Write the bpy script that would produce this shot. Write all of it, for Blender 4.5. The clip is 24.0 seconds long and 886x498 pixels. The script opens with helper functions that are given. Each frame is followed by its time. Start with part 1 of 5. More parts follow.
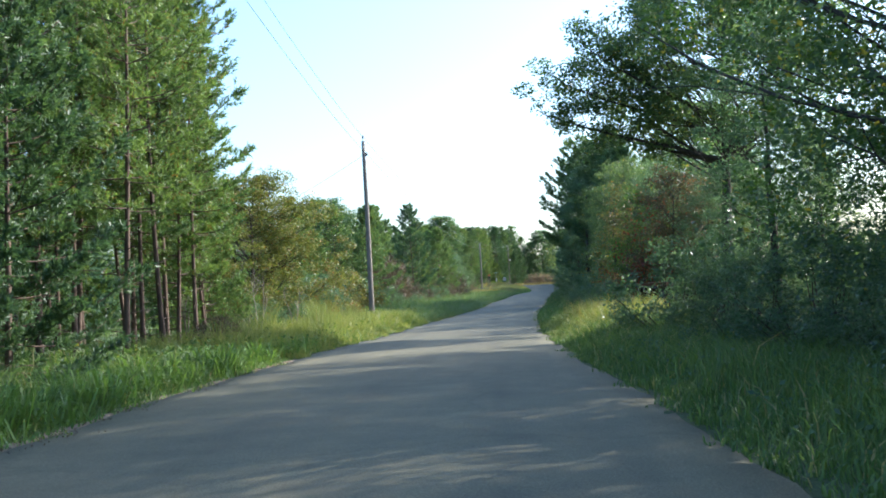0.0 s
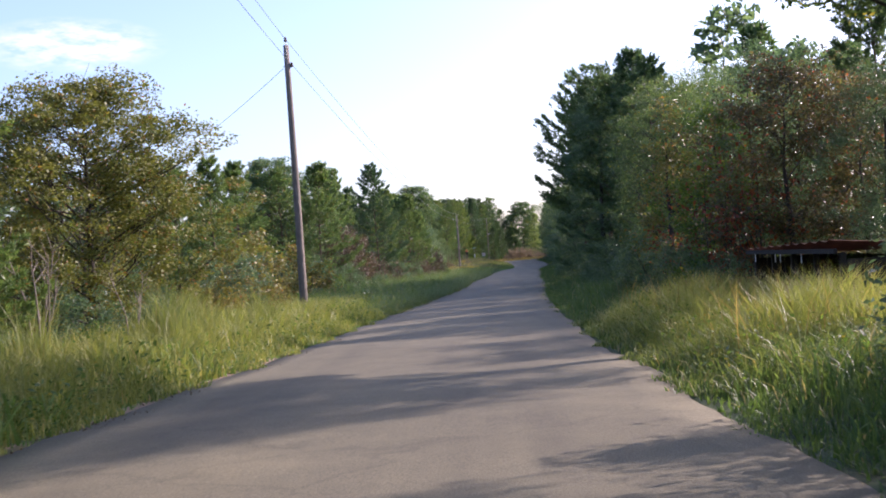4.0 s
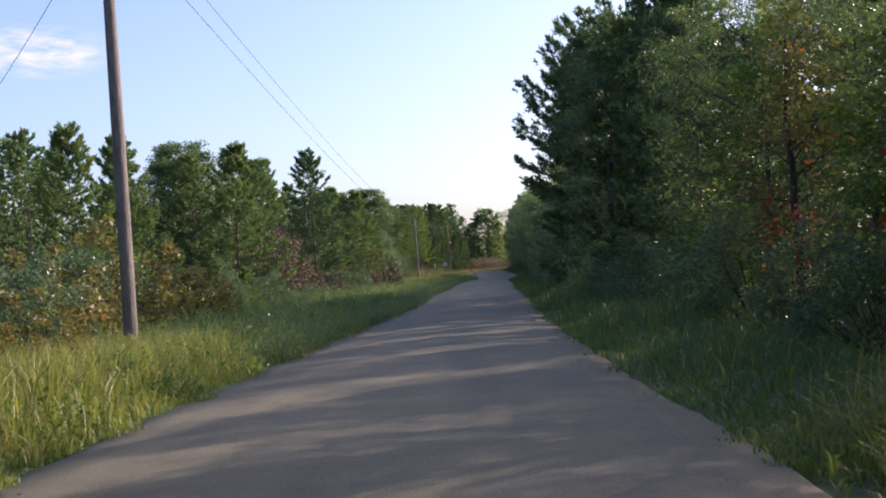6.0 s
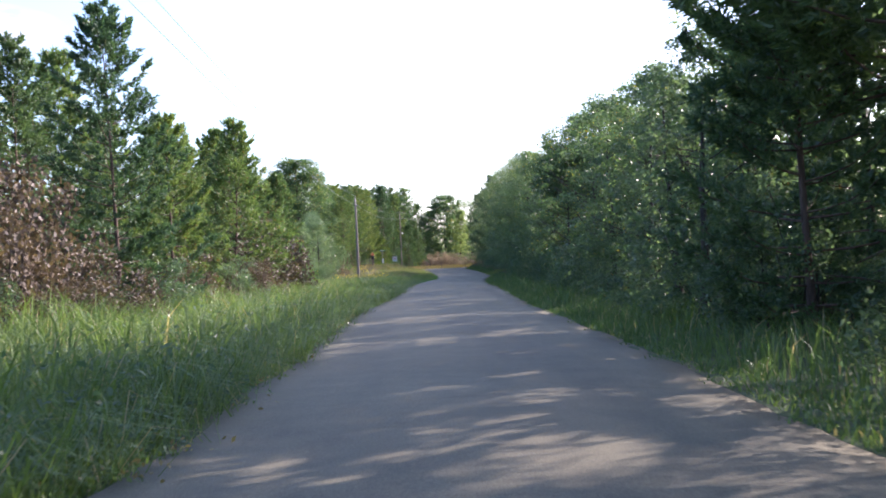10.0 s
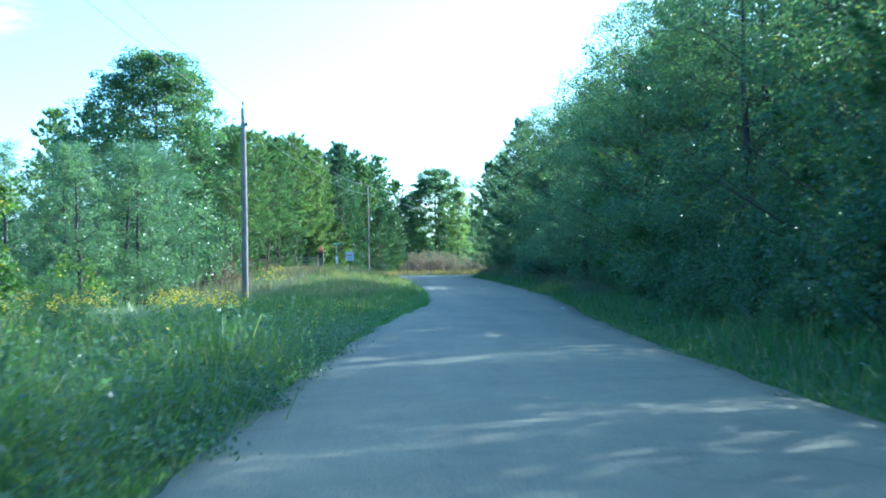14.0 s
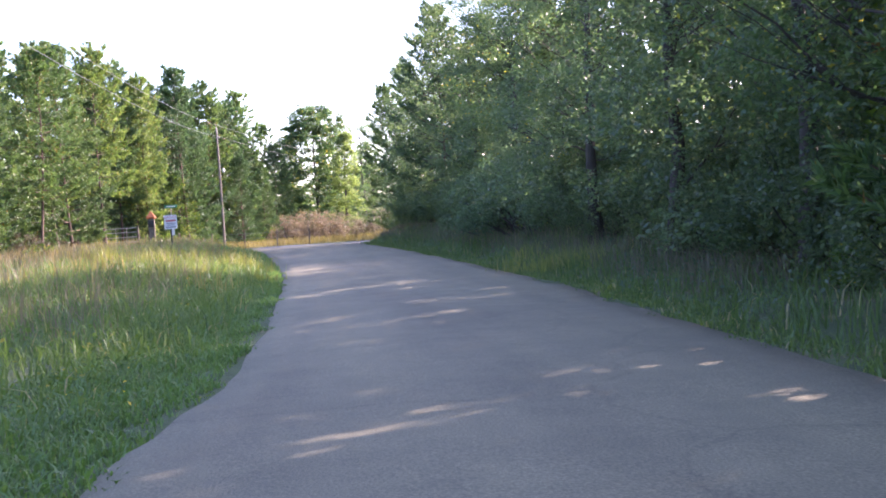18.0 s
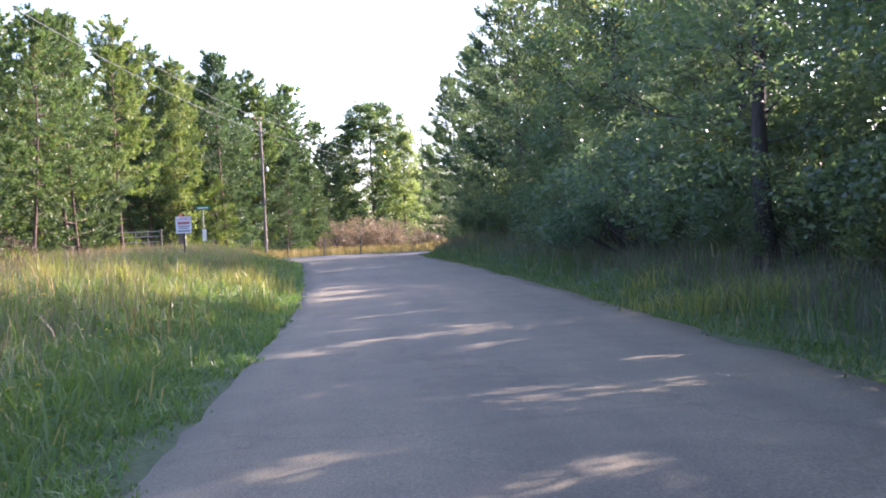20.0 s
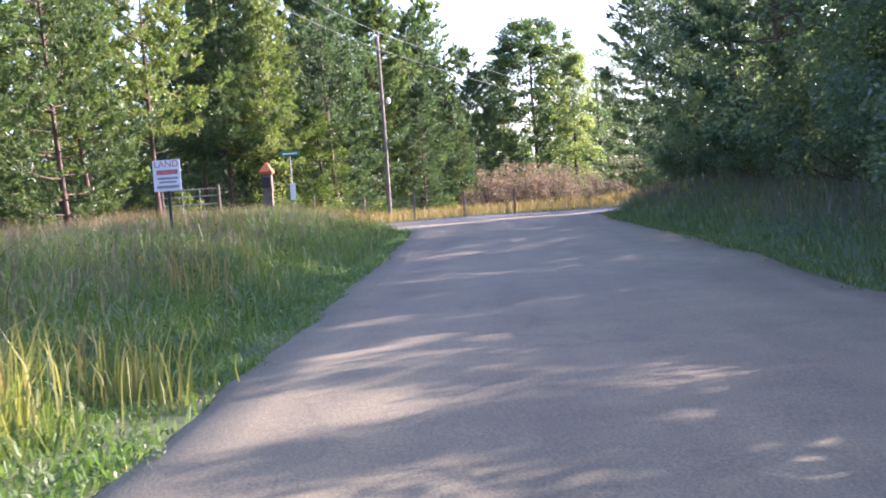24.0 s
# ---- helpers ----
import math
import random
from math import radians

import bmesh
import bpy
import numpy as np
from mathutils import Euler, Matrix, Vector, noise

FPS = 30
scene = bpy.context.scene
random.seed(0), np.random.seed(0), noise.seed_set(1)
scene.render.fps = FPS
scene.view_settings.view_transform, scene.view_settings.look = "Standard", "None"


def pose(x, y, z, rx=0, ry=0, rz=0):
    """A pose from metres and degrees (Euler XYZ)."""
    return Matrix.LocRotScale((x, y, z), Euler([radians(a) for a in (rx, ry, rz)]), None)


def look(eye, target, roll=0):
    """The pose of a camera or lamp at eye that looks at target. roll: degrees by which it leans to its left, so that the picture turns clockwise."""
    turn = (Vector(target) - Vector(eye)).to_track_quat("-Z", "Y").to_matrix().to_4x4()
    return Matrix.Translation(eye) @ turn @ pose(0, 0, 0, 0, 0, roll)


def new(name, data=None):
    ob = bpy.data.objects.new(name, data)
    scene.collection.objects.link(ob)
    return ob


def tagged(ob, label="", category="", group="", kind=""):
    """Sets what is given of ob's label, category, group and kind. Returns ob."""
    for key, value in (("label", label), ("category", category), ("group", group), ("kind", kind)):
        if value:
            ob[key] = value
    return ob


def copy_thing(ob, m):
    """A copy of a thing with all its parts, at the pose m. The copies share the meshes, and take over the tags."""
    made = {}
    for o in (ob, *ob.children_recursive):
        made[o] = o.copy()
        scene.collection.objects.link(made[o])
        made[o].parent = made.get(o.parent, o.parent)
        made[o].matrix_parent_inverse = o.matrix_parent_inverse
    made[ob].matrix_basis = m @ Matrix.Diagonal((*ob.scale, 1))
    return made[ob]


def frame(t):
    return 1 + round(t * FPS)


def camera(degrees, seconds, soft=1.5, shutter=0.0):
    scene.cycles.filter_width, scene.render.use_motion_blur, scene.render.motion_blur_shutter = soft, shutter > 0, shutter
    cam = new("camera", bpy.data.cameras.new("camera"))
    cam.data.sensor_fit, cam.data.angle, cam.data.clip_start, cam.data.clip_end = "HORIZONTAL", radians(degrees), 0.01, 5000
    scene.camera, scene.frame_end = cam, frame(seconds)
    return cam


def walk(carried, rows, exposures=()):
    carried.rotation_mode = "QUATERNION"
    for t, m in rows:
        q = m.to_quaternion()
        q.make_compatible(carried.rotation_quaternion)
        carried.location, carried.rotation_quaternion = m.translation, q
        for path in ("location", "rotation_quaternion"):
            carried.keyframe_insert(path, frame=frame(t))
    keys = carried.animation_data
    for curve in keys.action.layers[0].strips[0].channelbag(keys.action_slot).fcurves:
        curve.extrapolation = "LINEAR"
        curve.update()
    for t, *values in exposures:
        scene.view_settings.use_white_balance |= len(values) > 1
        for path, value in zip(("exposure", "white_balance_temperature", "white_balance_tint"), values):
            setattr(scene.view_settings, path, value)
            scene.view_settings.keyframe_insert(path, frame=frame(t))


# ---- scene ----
# ---- camera and its way ----
cam = camera(44.1, 24.0, soft=1.75, shutter=0.1)
PATH = [
    (0, 0.00, 0.00, 1.37, 4.05, 1.78, 3.11),
    (0.5, -0.12, 1.25, 1.36, 4.49, 1.85, 5.01),
    (1, -0.22, 2.70, 1.36, 4.54, 2.68, 3.89),
    (1.5, -0.31, 4.49, 1.36, 5.02, 3.10, 3.72),
    (3.5, -0.93, 15.84, 1.22, 3.87, 0.95, 2.47),
    (4, -1.08, 19.85, 1.15, 2.76, 0.54, 4.11),
    (4.5, -1.19, 24.10, 1.11, 0.83, 0.41, 8.84),
    (5, -1.31, 28.53, 1.03, 0.73, 0.37, 6.11),
    (5.5, -1.40, 32.96, 0.98, 0.29, 0.75, 3.35),
    (6, -1.44, 37.33, 0.91, 0.67, 0.99, 4.07),
    (6.5, -1.48, 41.70, 0.86, 4.71, 0.18, 4.25),
    (7, -1.58, 46.29, 0.80, 4.93, 0.36, 4.66),
    (7.5, -1.71, 50.91, 0.73, 4.74, 0.37, 4.79),
    (8, -1.82, 55.52, 0.66, 2.82, 0.31, 3.94),
    (8.5, -1.78, 60.35, 0.64, 0.71, 0.60, 3.78),
    (9, -1.67, 65.18, 0.68, -0.63, 0.35, 3.43),
    (9.5, -1.48, 70.32, 0.65, -1.42, 0.47, 3.14),
    (11.5, -1.53, 96.89, 0.53, -2.54, 1.41, 1.43),
    (12, -1.13, 102.57, 0.52, -3.04, 1.38, 1.80),
    (12.5, -0.81, 108.07, 0.49, -3.43, 1.31, 1.86),
    (13, -0.59, 113.46, 0.42, -3.37, 1.19, -1.06),
    (13.5, -0.38, 127.00, 0.40, -2.84, 0.98, -0.49),
    (14, -0.14, 143.00, 0.42, -2.73, 1.04, 0.87),
    (14.5, 0.13, 156.64, 0.50, -3.76, 0.66, 3.24),
    (15, 0.32, 159.32, 0.49, -16.45, -1.28, 8.64),
    (15.5, 0.48, 161.90, 0.46, -15.69, -1.90, 5.39),
    (16, 0.70, 164.37, 0.47, -13.29, -2.14, 6.29),
    (16.5, 0.98, 166.70, 0.44, -12.09, -1.71, 3.61),
    (17, 1.26, 169.14, 0.41, -9.55, -1.12, 2.17),
    (17.5, 1.57, 171.56, 0.39, -9.32, -0.96, 3.09),
    (19.5, 2.66, 181.96, 0.41, -6.17, -2.22, 6.19),
    (20, 2.89, 184.48, 0.41, -5.20, -0.45, 2.74),
    (20.5, 3.11, 186.93, 0.42, -4.07, -0.24, 1.94),
    (21, 3.32, 189.33, 0.40, -3.38, -0.13, 1.74),
    (21.5, 3.49, 191.91, 0.42, -3.26, -0.23, 2.97),
    (22, 3.66, 194.26, 0.40, -2.97, -0.40, 2.13),
    (22.5, 3.80, 196.89, 0.42, -2.73, -0.97, 1.22),
    (23, 3.89, 199.55, 0.41, -1.93, -1.61, 0.67),
    (23.5, 3.95, 202.30, 0.45, 2.04, -2.12, 3.26),
    (24, 4.03, 205.11, 0.52, 3.75, -2.45, 4.07),
]
EXPOSURES = [(0.0, 1.75, 5450, 5), (1.0, 1.65, 5850, 20), (3.5, 1.35, 5950, 30), (5.0, 1.35, 5900, 33), (6.0, 1.0, 6100, 28), (6.7, 1.3, 5950, 24), (7.2, 1.6, 5900, 25), (8.0, 1.32, 5550, 17), (9.0, 2.05, 5950, 26), (12.0, 1.68, 5450, 25), (13.0, 1.88, 5700, 26), (13.4, 1.9, 5700, 26),
             (13.7, 2.15, 4350, -12), (14.0, 2.4, 4300, -12), (14.5, 2.5, 5200, -2), (15.0, 2.6, 5650, 9), (16.0, 2.7, 6100, 29), (17.0, 2.75, 6100, 35), (20.0, 2.65, 6100, 35), (21.0, 2.52, 6100, 33), (22.0, 2.42, 6100, 33), (23.0, 2.62, 6100, 34), (24.0, 2.68, 5950, 36)]
walk(cam, [(t, pose(x, y, z, 90 + pitch, roll, yaw)) for t, x, y, z, yaw, pitch, roll in PATH], EXPOSURES)

# ---- light: late sun from ahead and to the right, hazy sky ----
SUN_AZ, SUN_EL = 62.0, 27.0      # degrees from the road's heading towards the right; above the horizon
world = bpy.data.worlds.new("sky")
scene.world = world
world.use_nodes = True
wn = world.node_tree.nodes
sky = wn.new("ShaderNodeTexSky")
sky.sky_type = 'NISHITA'
sky.sun_disc = False
sky.sun_elevation, sky.sun_rotation = radians(SUN_EL), radians(SUN_AZ)
sky.air_density, sky.dust_density, sky.ozone_density = 1.0, 2.4, 2.4
wn["Background"].inputs[1].default_value = 0.13
world.node_tree.links.new(sky.outputs[0], wn["Background"].inputs[0])
sun_data = bpy.data.lights.new("sun", 'SUN')
sun_data.energy, sun_data.angle, sun_data.color = 3.4, radians(0.6), (1.0, 0.86, 0.70)
sun = new("sun", sun_data)
sun_way = Vector((math.sin(radians(SUN_AZ)) * math.cos(radians(SUN_EL)), math.cos(radians(SUN_AZ)) * math.cos(radians(SUN_EL)), math.sin(radians(SUN_EL))))
sun.matrix_world = look(sun_way * 300, (0, 0, 0))

# ---- materials ----
def material(name):
    m = bpy.data.materials.new(name)
    m.use_nodes = True
    nt = m.node_tree
    return m, nt, nt.nodes["Principled BSDF"]


def add(nt, kind, **inputs):
    n = nt.nodes.new(kind)
    for k, v in inputs.items():
        n.inputs[k.replace("_", " ")].default_value = v
    return n


def ramp(nt, fac, stops):
    n = nt.nodes.new("ShaderNodeValToRGB")
    els = n.color_ramp.elements
    while len(els) < len(stops):
        els.new(0.5)
    for e, (p, c) in zip(els, stops):
        e.position, e.color = p, (*c, 1)
    nt.links.new(fac, n.inputs[0])
    return n.outputs[0]


def blend(nt, fac, a, b, mode='MIX'):
    n = nt.nodes.new("ShaderNodeMix")
    n.data_type, n.blend_type = 'RGBA', mode
    for sock, v in ((n.inputs[0], fac), (n.inputs[6], a), (n.inputs[7], b)):
        if isinstance(v, (int, float)):
            sock.default_value = v
        elif isinstance(v, tuple):
            sock.default_value = (*v, 1)
        else:
            nt.links.new(v, sock)
    return n.outputs[2]


def noise_tex(nt, scale, detail=4.0, rough=0.55, stretch=None):
    tc = nt.nodes.new("ShaderNodeTexCoord")
    n = add(nt, "ShaderNodeTexNoise", Scale=scale, Detail=detail, Roughness=rough)
    out = tc.outputs["Object"]
    if stretch:
        mp = nt.nodes.new("ShaderNodeMapping")
        mp.inputs["Scale"].default_value = stretch
        nt.links.new(out, mp.inputs[0])
        out = mp.outputs[0]
    nt.links.new(out, n.inputs["Vector"])
    return n.outputs["Fac"]


def relief(nt, bsdf, fac, strength, distance=0.02):
    b = add(nt, "ShaderNodeBump", Strength=strength, Distance=distance)
    nt.links.new(fac, b.inputs["Height"])
    nt.links.new(b.outputs[0], bsdf.inputs["Normal"])


def leaf_material(name, dark, mid, light, glow=0.4, rough=0.5, rare=None):
    """Two-sided leaf: varies leaf by leaf, tree by tree and in patches, and lets light through."""
    m, nt, b = material(name)
    geo = nt.nodes.new("ShaderNodeNewGeometry")
    info = nt.nodes.new("ShaderNodeObjectInfo")
    col = ramp(nt, geo.outputs["Random Per Island"], [(0.0, dark), (0.5, mid), (1.0, light)])
    patch = noise_tex(nt, 0.9, 2.0)
    col = blend(nt, ramp(nt, patch, [(0.42, (0, 0, 0)), (0.62, (1, 1, 1))]), col, blend(nt, 0.5, col, light))
    shade = ramp(nt, info.outputs["Random"], [(0.0, (0.78, 0.86, 0.86)), (0.5, (1.0, 1.0, 0.95)), (1.0, (1.18, 1.1, 0.9))])
    col = blend(nt, 1.0, col, shade, 'MULTIPLY')
    if rare:
        sel = ramp(nt, geo.outputs["Random Per Island"], [(0.955, (0, 0, 0)), (0.965, (1, 1, 1))])
        col = blend(nt, sel, col, rare)
    nt.links.new(col, b.inputs["Base Color"])
    b.inputs["Roughness"].default_value = rough
    b.inputs["Specular IOR Level"].default_value = 0.5
    tr = nt.nodes.new("ShaderNodeBsdfTranslucent")
    nt.links.new(blend(nt, 1.0, col, (1.12, 1.18, 0.66), 'MULTIPLY'), tr.inputs[0])
    mix = nt.nodes.new("ShaderNodeMixShader")
    mix.inputs[0].default_value = glow
    nt.links.new(b.outputs[0], mix.inputs[1])
    nt.links.new(tr.outputs[0], mix.inputs[2])
    nt.links.new(mix.outputs[0], nt.nodes["Material Output"].inputs[0])
    return m


def bark_material(name, dark, light, scale=6.0):
    m, nt, b = material(name)
    n1 = noise_tex(nt, scale, 6.0, 0.7, (1, 1, 0.22))
    n2 = noise_tex(nt, 0.7, 2.0)
    col = blend(nt, n2, ramp(nt, n1, [(0.3, dark), (0.7, light)]), ramp(nt, n1, [(0.3, tuple(0.7 * v for v in dark)), (0.75, tuple(0.8 * v for v in light))]))
    nt.links.new(col, b.inputs["Base Color"])
    b.inputs["Roughness"].default_value = 0.9
    relief(nt, b, n1, 0.9, 0.03)
    return m


def plain_material(name, colour, rough=0.6, metal=0.0, vary=0.18, scale=9.0, bump=0.15):
    m, nt, b = material(name)
    n1 = noise_tex(nt, scale, 5.0)
    n2 = noise_tex(nt, scale * 0.13, 3.0)
    lo, hi = tuple(v * (1 - vary) for v in colour), tuple(min(1, v * (1 + vary)) for v in colour)
    col = blend(nt, n2, ramp(nt, n1, [(0.3, lo), (0.7, hi)]), ramp(nt, n1, [(0.25, tuple(v * 0.85 for v in lo)), (0.75, colour)]))
    nt.links.new(col, b.inputs["Base Color"])
    b.inputs["Roughness"].default_value, b.inputs["Metallic"].default_value = rough, metal
    relief(nt, b, n1, bump, 0.01)
    return m


def asphalt_material():
    m, nt, b = material("asphalt")
    grain = noise_tex(nt, 55.0, 3.0, 0.7)
    mott = noise_tex(nt, 1.6, 5.0, 0.6)
    long = noise_tex(nt, 0.9, 4.0, 0.6, (1.0, 0.06, 1.0))
    wide = noise_tex(nt, 0.14, 3.0)
    col = ramp(nt, grain, [(0.28, (0.084, 0.076, 0.048)), (0.5, (0.148, 0.134, 0.083)), (0.72, (0.24, 0.216, 0.135))])
    col = blend(nt, 0.75, col, ramp(nt, mott, [(0.3, (0.80, 0.80, 0.81)), (0.7, (1.14, 1.12, 1.10))]), 'MULTIPLY')
    col = blend(nt, 0.8, col, ramp(nt, long, [(0.32, (0.80, 0.80, 0.82)), (0.5, (1, 1, 1)), (0.7, (1.16, 1.14, 1.1))]), 'MULTIPLY')
    col = blend(nt, 0.8, col, ramp(nt, wide, [(0.35, (0.86, 0.86, 0.87)), (0.65, (1.1, 1.09, 1.07))]), 'MULTIPLY')
    tc = nt.nodes.new("ShaderNodeTexCoord")
    wob = add(nt, "ShaderNodeTexNoise", Scale=0.8, Detail=4.0)
    nt.links.new(tc.outputs["Object"], wob.inputs["Vector"])
    vec = nt.nodes.new("ShaderNodeVectorMath")
    vec.operation = 'MULTIPLY_ADD'
    vec.inputs[1].default_value = (1.6, 1.6, 1.6)
    nt.links.new(wob.outputs["Color"], vec.inputs[0])
    nt.links.new(tc.outputs["Object"], vec.inputs[2])
    cr = add(nt, "ShaderNodeTexVoronoi", Scale=0.16)
    cr.feature = 'DISTANCE_TO_EDGE'
    nt.links.new(vec.outputs[0], cr.inputs["Vector"])
    crack = ramp(nt, cr.outputs["Distance"], [(0.0, (0.5, 0.5, 0.5)), (0.0035, (0.62, 0.62, 0.62)), (0.006, (1, 1, 1))])
    col = blend(nt, 0.3, col, crack, 'MULTIPLY')
    nt.links.new(col, b.inputs["Base Color"])
    b.inputs["Roughness"].default_value = 0.82
    b.inputs["Specular IOR Level"].default_value = 0.35
    relief(nt, b, grain, 0.55, 0.012)
    return m


def soil_material():
    m, nt, b = material("verge_soil")
    fine = noise_tex(nt, 14.0, 6.0, 0.7)
    mid = noise_tex(nt, 0.8, 4.0)
    wide = noise_tex(nt, 0.06, 3.0)
    green = ramp(nt, fine, [(0.3, (0.028, 0.045, 0.014)), (0.7, (0.085, 0.12, 0.035))])
    dry = ramp(nt, fine, [(0.3, (0.10, 0.075, 0.035)), (0.7, (0.24, 0.17, 0.085))])
    col = blend(nt, ramp(nt, mid, [(0.54, (0, 0, 0)), (0.72, (0.7, 0.7, 0.7))]), green, dry)
    col = blend(nt, ramp(nt, wide, [(0.4, (0, 0, 0)), (0.7, (0.5, 0.5, 0.5))]), col, green)
    nt.links.new(col, b.inputs["Base Color"])
    b.inputs["Roughness"].default_value = 0.95
    relief(nt, b, fine, 0.8, 0.05)
    return m


ASPHALT, SOIL = asphalt_material(), soil_material()
GRAVEL = plain_material("gravel", (0.17, 0.165, 0.165), 0.9, 0, 0.4, 30.0, 0.9)
SHOULDER = plain_material("sandy_shoulder", (0.27, 0.19, 0.12), 0.95, 0, 0.4, 24.0, 0.9)
PINE_BARK = bark_material("pine_bark", (0.05, 0.034, 0.026), (0.19, 0.125, 0.09), 7.0)
OAK_BARK = bark_material("oak_bark", (0.026, 0.022, 0.018), (0.09, 0.075, 0.06), 9.0)
POLE_WOOD = bark_material("weathered_pole_wood", (0.14, 0.118, 0.098), (0.31, 0.265, 0.22), 12.0)
NEEDLES = leaf_material("pine_needles", (0.066, 0.118, 0.048), (0.118, 0.192, 0.07), (0.195, 0.268, 0.092), 0.45, 0.45, (0.24, 0.14, 0.05))
NEEDLES_DARK = leaf_material("dark_pine_needles", (0.04, 0.08, 0.044), (0.07, 0.128, 0.064), (0.12, 0.185, 0.085), 0.4, 0.45)
LEAF_OAK = leaf_material("oak_leaves", (0.05, 0.092, 0.05), (0.087, 0.147, 0.072), (0.15, 0.21, 0.096), 0.58, 0.33, (0.32, 0.28, 0.05))
LEAF_DARK = leaf_material("dark_leaves", (0.06, 0.103, 0.07), (0.095, 0.155, 0.098), (0.15, 0.21, 0.128), 0.58, 0.34)
LEAF_GUM = leaf_material("yellowing_leaves", (0.07, 0.10, 0.03), (0.125, 0.15, 0.042), (0.215, 0.21, 0.055), 0.42, 0.5, (0.30, 0.15, 0.05))
LEAF_GOLD = leaf_material("golden_leaves", (0.092, 0.098, 0.03), (0.16, 0.152, 0.045), (0.26, 0.215, 0.065), 0.45, 0.5, (0.34, 0.14, 0.04))
LEAF_LIGHT = leaf_material("light_green_leaves", (0.05, 0.10, 0.022), (0.09, 0.16, 0.03), (0.17, 0.23, 0.05), 0.48, 0.58, (0.36, 0.30, 0.05))
# vine leaves lightened so the sun on their near face is in the colour
LEAF_VINE = leaf_material("sunlit_vine_leaves", (0.14, 0.19, 0.066), (0.22, 0.27, 0.1), (0.33, 0.37, 0.15), 0.6, 0.5)
LEAF_RUSSET = leaf_material("russet_green_leaves", (0.054, 0.06, 0.037), (0.088, 0.083, 0.05), (0.14, 0.112, 0.064), 0.5, 0.4, (0.34, 0.09, 0.045))
LEAF_RED = leaf_material("red_autumn_leaves", (0.10, 0.03, 0.02), (0.20, 0.05, 0.03), (0.28, 0.09, 0.04), 0.45)
LEAF_BROWN = leaf_material("russet_leaves", (0.06, 0.043, 0.036), (0.105, 0.075, 0.055), (0.165, 0.12, 0.082), 0.3, 0.6)
LEAF_PINK = leaf_material("dry_pinkish_leaves", (0.12, 0.09, 0.076), (0.18, 0.133, 0.112), (0.25, 0.19, 0.16), 0.35, 0.6)
BLADES = leaf_material("grass_blades", (0.064, 0.115, 0.038), (0.106, 0.175, 0.054), (0.17, 0.235, 0.082), 0.48, 0.5, (0.36, 0.30, 0.16))
# brighter, yellower blades: sunlight on the grass is put into their colour
BLADES_LIT = leaf_material("sunlit_yellow_green_blades", (0.115, 0.15, 0.042), (0.19, 0.225, 0.068), (0.29, 0.31, 0.11), 0.45, 0.5, (0.40, 0.32, 0.13))
BLADES_FRESH = leaf_material("fresh_green_blades", (0.085, 0.155, 0.042), (0.13, 0.225, 0.06), (0.19, 0.29, 0.09), 0.45, 0.45)
BLADES_DRY = leaf_material("dry_seed_grass", (0.15, 0.115, 0.05), (0.25, 0.19, 0.085), (0.36, 0.28, 0.13), 0.4, 0.6)
BLADES_PLUM = leaf_material("purplish_seed_heads", (0.11, 0.095, 0.07), (0.165, 0.138, 0.105), (0.225, 0.19, 0.145), 0.35, 0.6)
PETALS = leaf_material("yellow_petals", (0.55, 0.36, 0.02), (0.72, 0.50, 0.03), (0.80, 0.62, 0.06), 0.35, 0.5)

# ---- plan: road edges and lie of the land, by distance along the road ----
LEFT_Y = [-60, 0, 10, 17, 25, 34, 40, 55, 66, 75, 85, 95, 112, 117, 123, 141, 150, 158, 165, 170, 173, 178, 182, 186, 191, 198, 206, 215, 221, 229, 237, 245, 250]
LEFT_X = [-4.0, -5.1, -5.45, -5.8, -5.9, -5.85, -5.4, -4.95, -4.5, -4.05, -3.6, -3.3, -3.3, -3.05, -2.6, -1.9, -1.75, -1.25, -0.85, -0.5, -0.1, 0.4, 0.9, 1.35, 1.52, 1.75, 1.9, 1.75, 1.55, 1.2, 0.9, 0.3, -1.0]
RIGHT_Y = [-60, 0, 8, 12, 17, 24, 36, 45, 58, 72, 84, 100, 112, 126, 145, 152, 163, 172, 178, 187, 193, 200, 205, 215, 226, 235, 246, 250]
RIGHT_X = [3.4, 2.0, 1.75, 1.6, 1.4, 1.0, 0.72, 0.65, 0.75, 1.1, 1.7, 2.3, 2.5, 3.2, 3.95, 4.05, 4.55, 5.2, 5.85, 6.7, 7.25, 7.75, 7.7, 7.8, 7.65, 7.3, 7.0, 7.4]
LAND_Y = [-80, 0, 40, 80, 120, 160, 200, 225, 240, 280, 330, 1500]
LAND_Z = [1.0, 0.0, -0.55, -0.81, -0.97, -0.98, -0.96, -0.62, -0.38, -0.08, 0.2, 2.0]


def smooth(y, ys, zs):
    """A soft line through the knots."""
    return sum(np.interp(np.asarray(y, float) + d, ys, zs) for d in (-6, -3, 0, 3, 6)) / 5


def left_edge(y):
    return sum(np.interp(np.asarray(y, float) + d, LEFT_Y, LEFT_X) for d in (-4, -2, 0, 2, 4)) / 5


def right_edge(y):
    return sum(np.interp(np.asarray(y, float) + d, RIGHT_Y, RIGHT_X) for d in (-4, -2, 0, 2, 4)) / 5


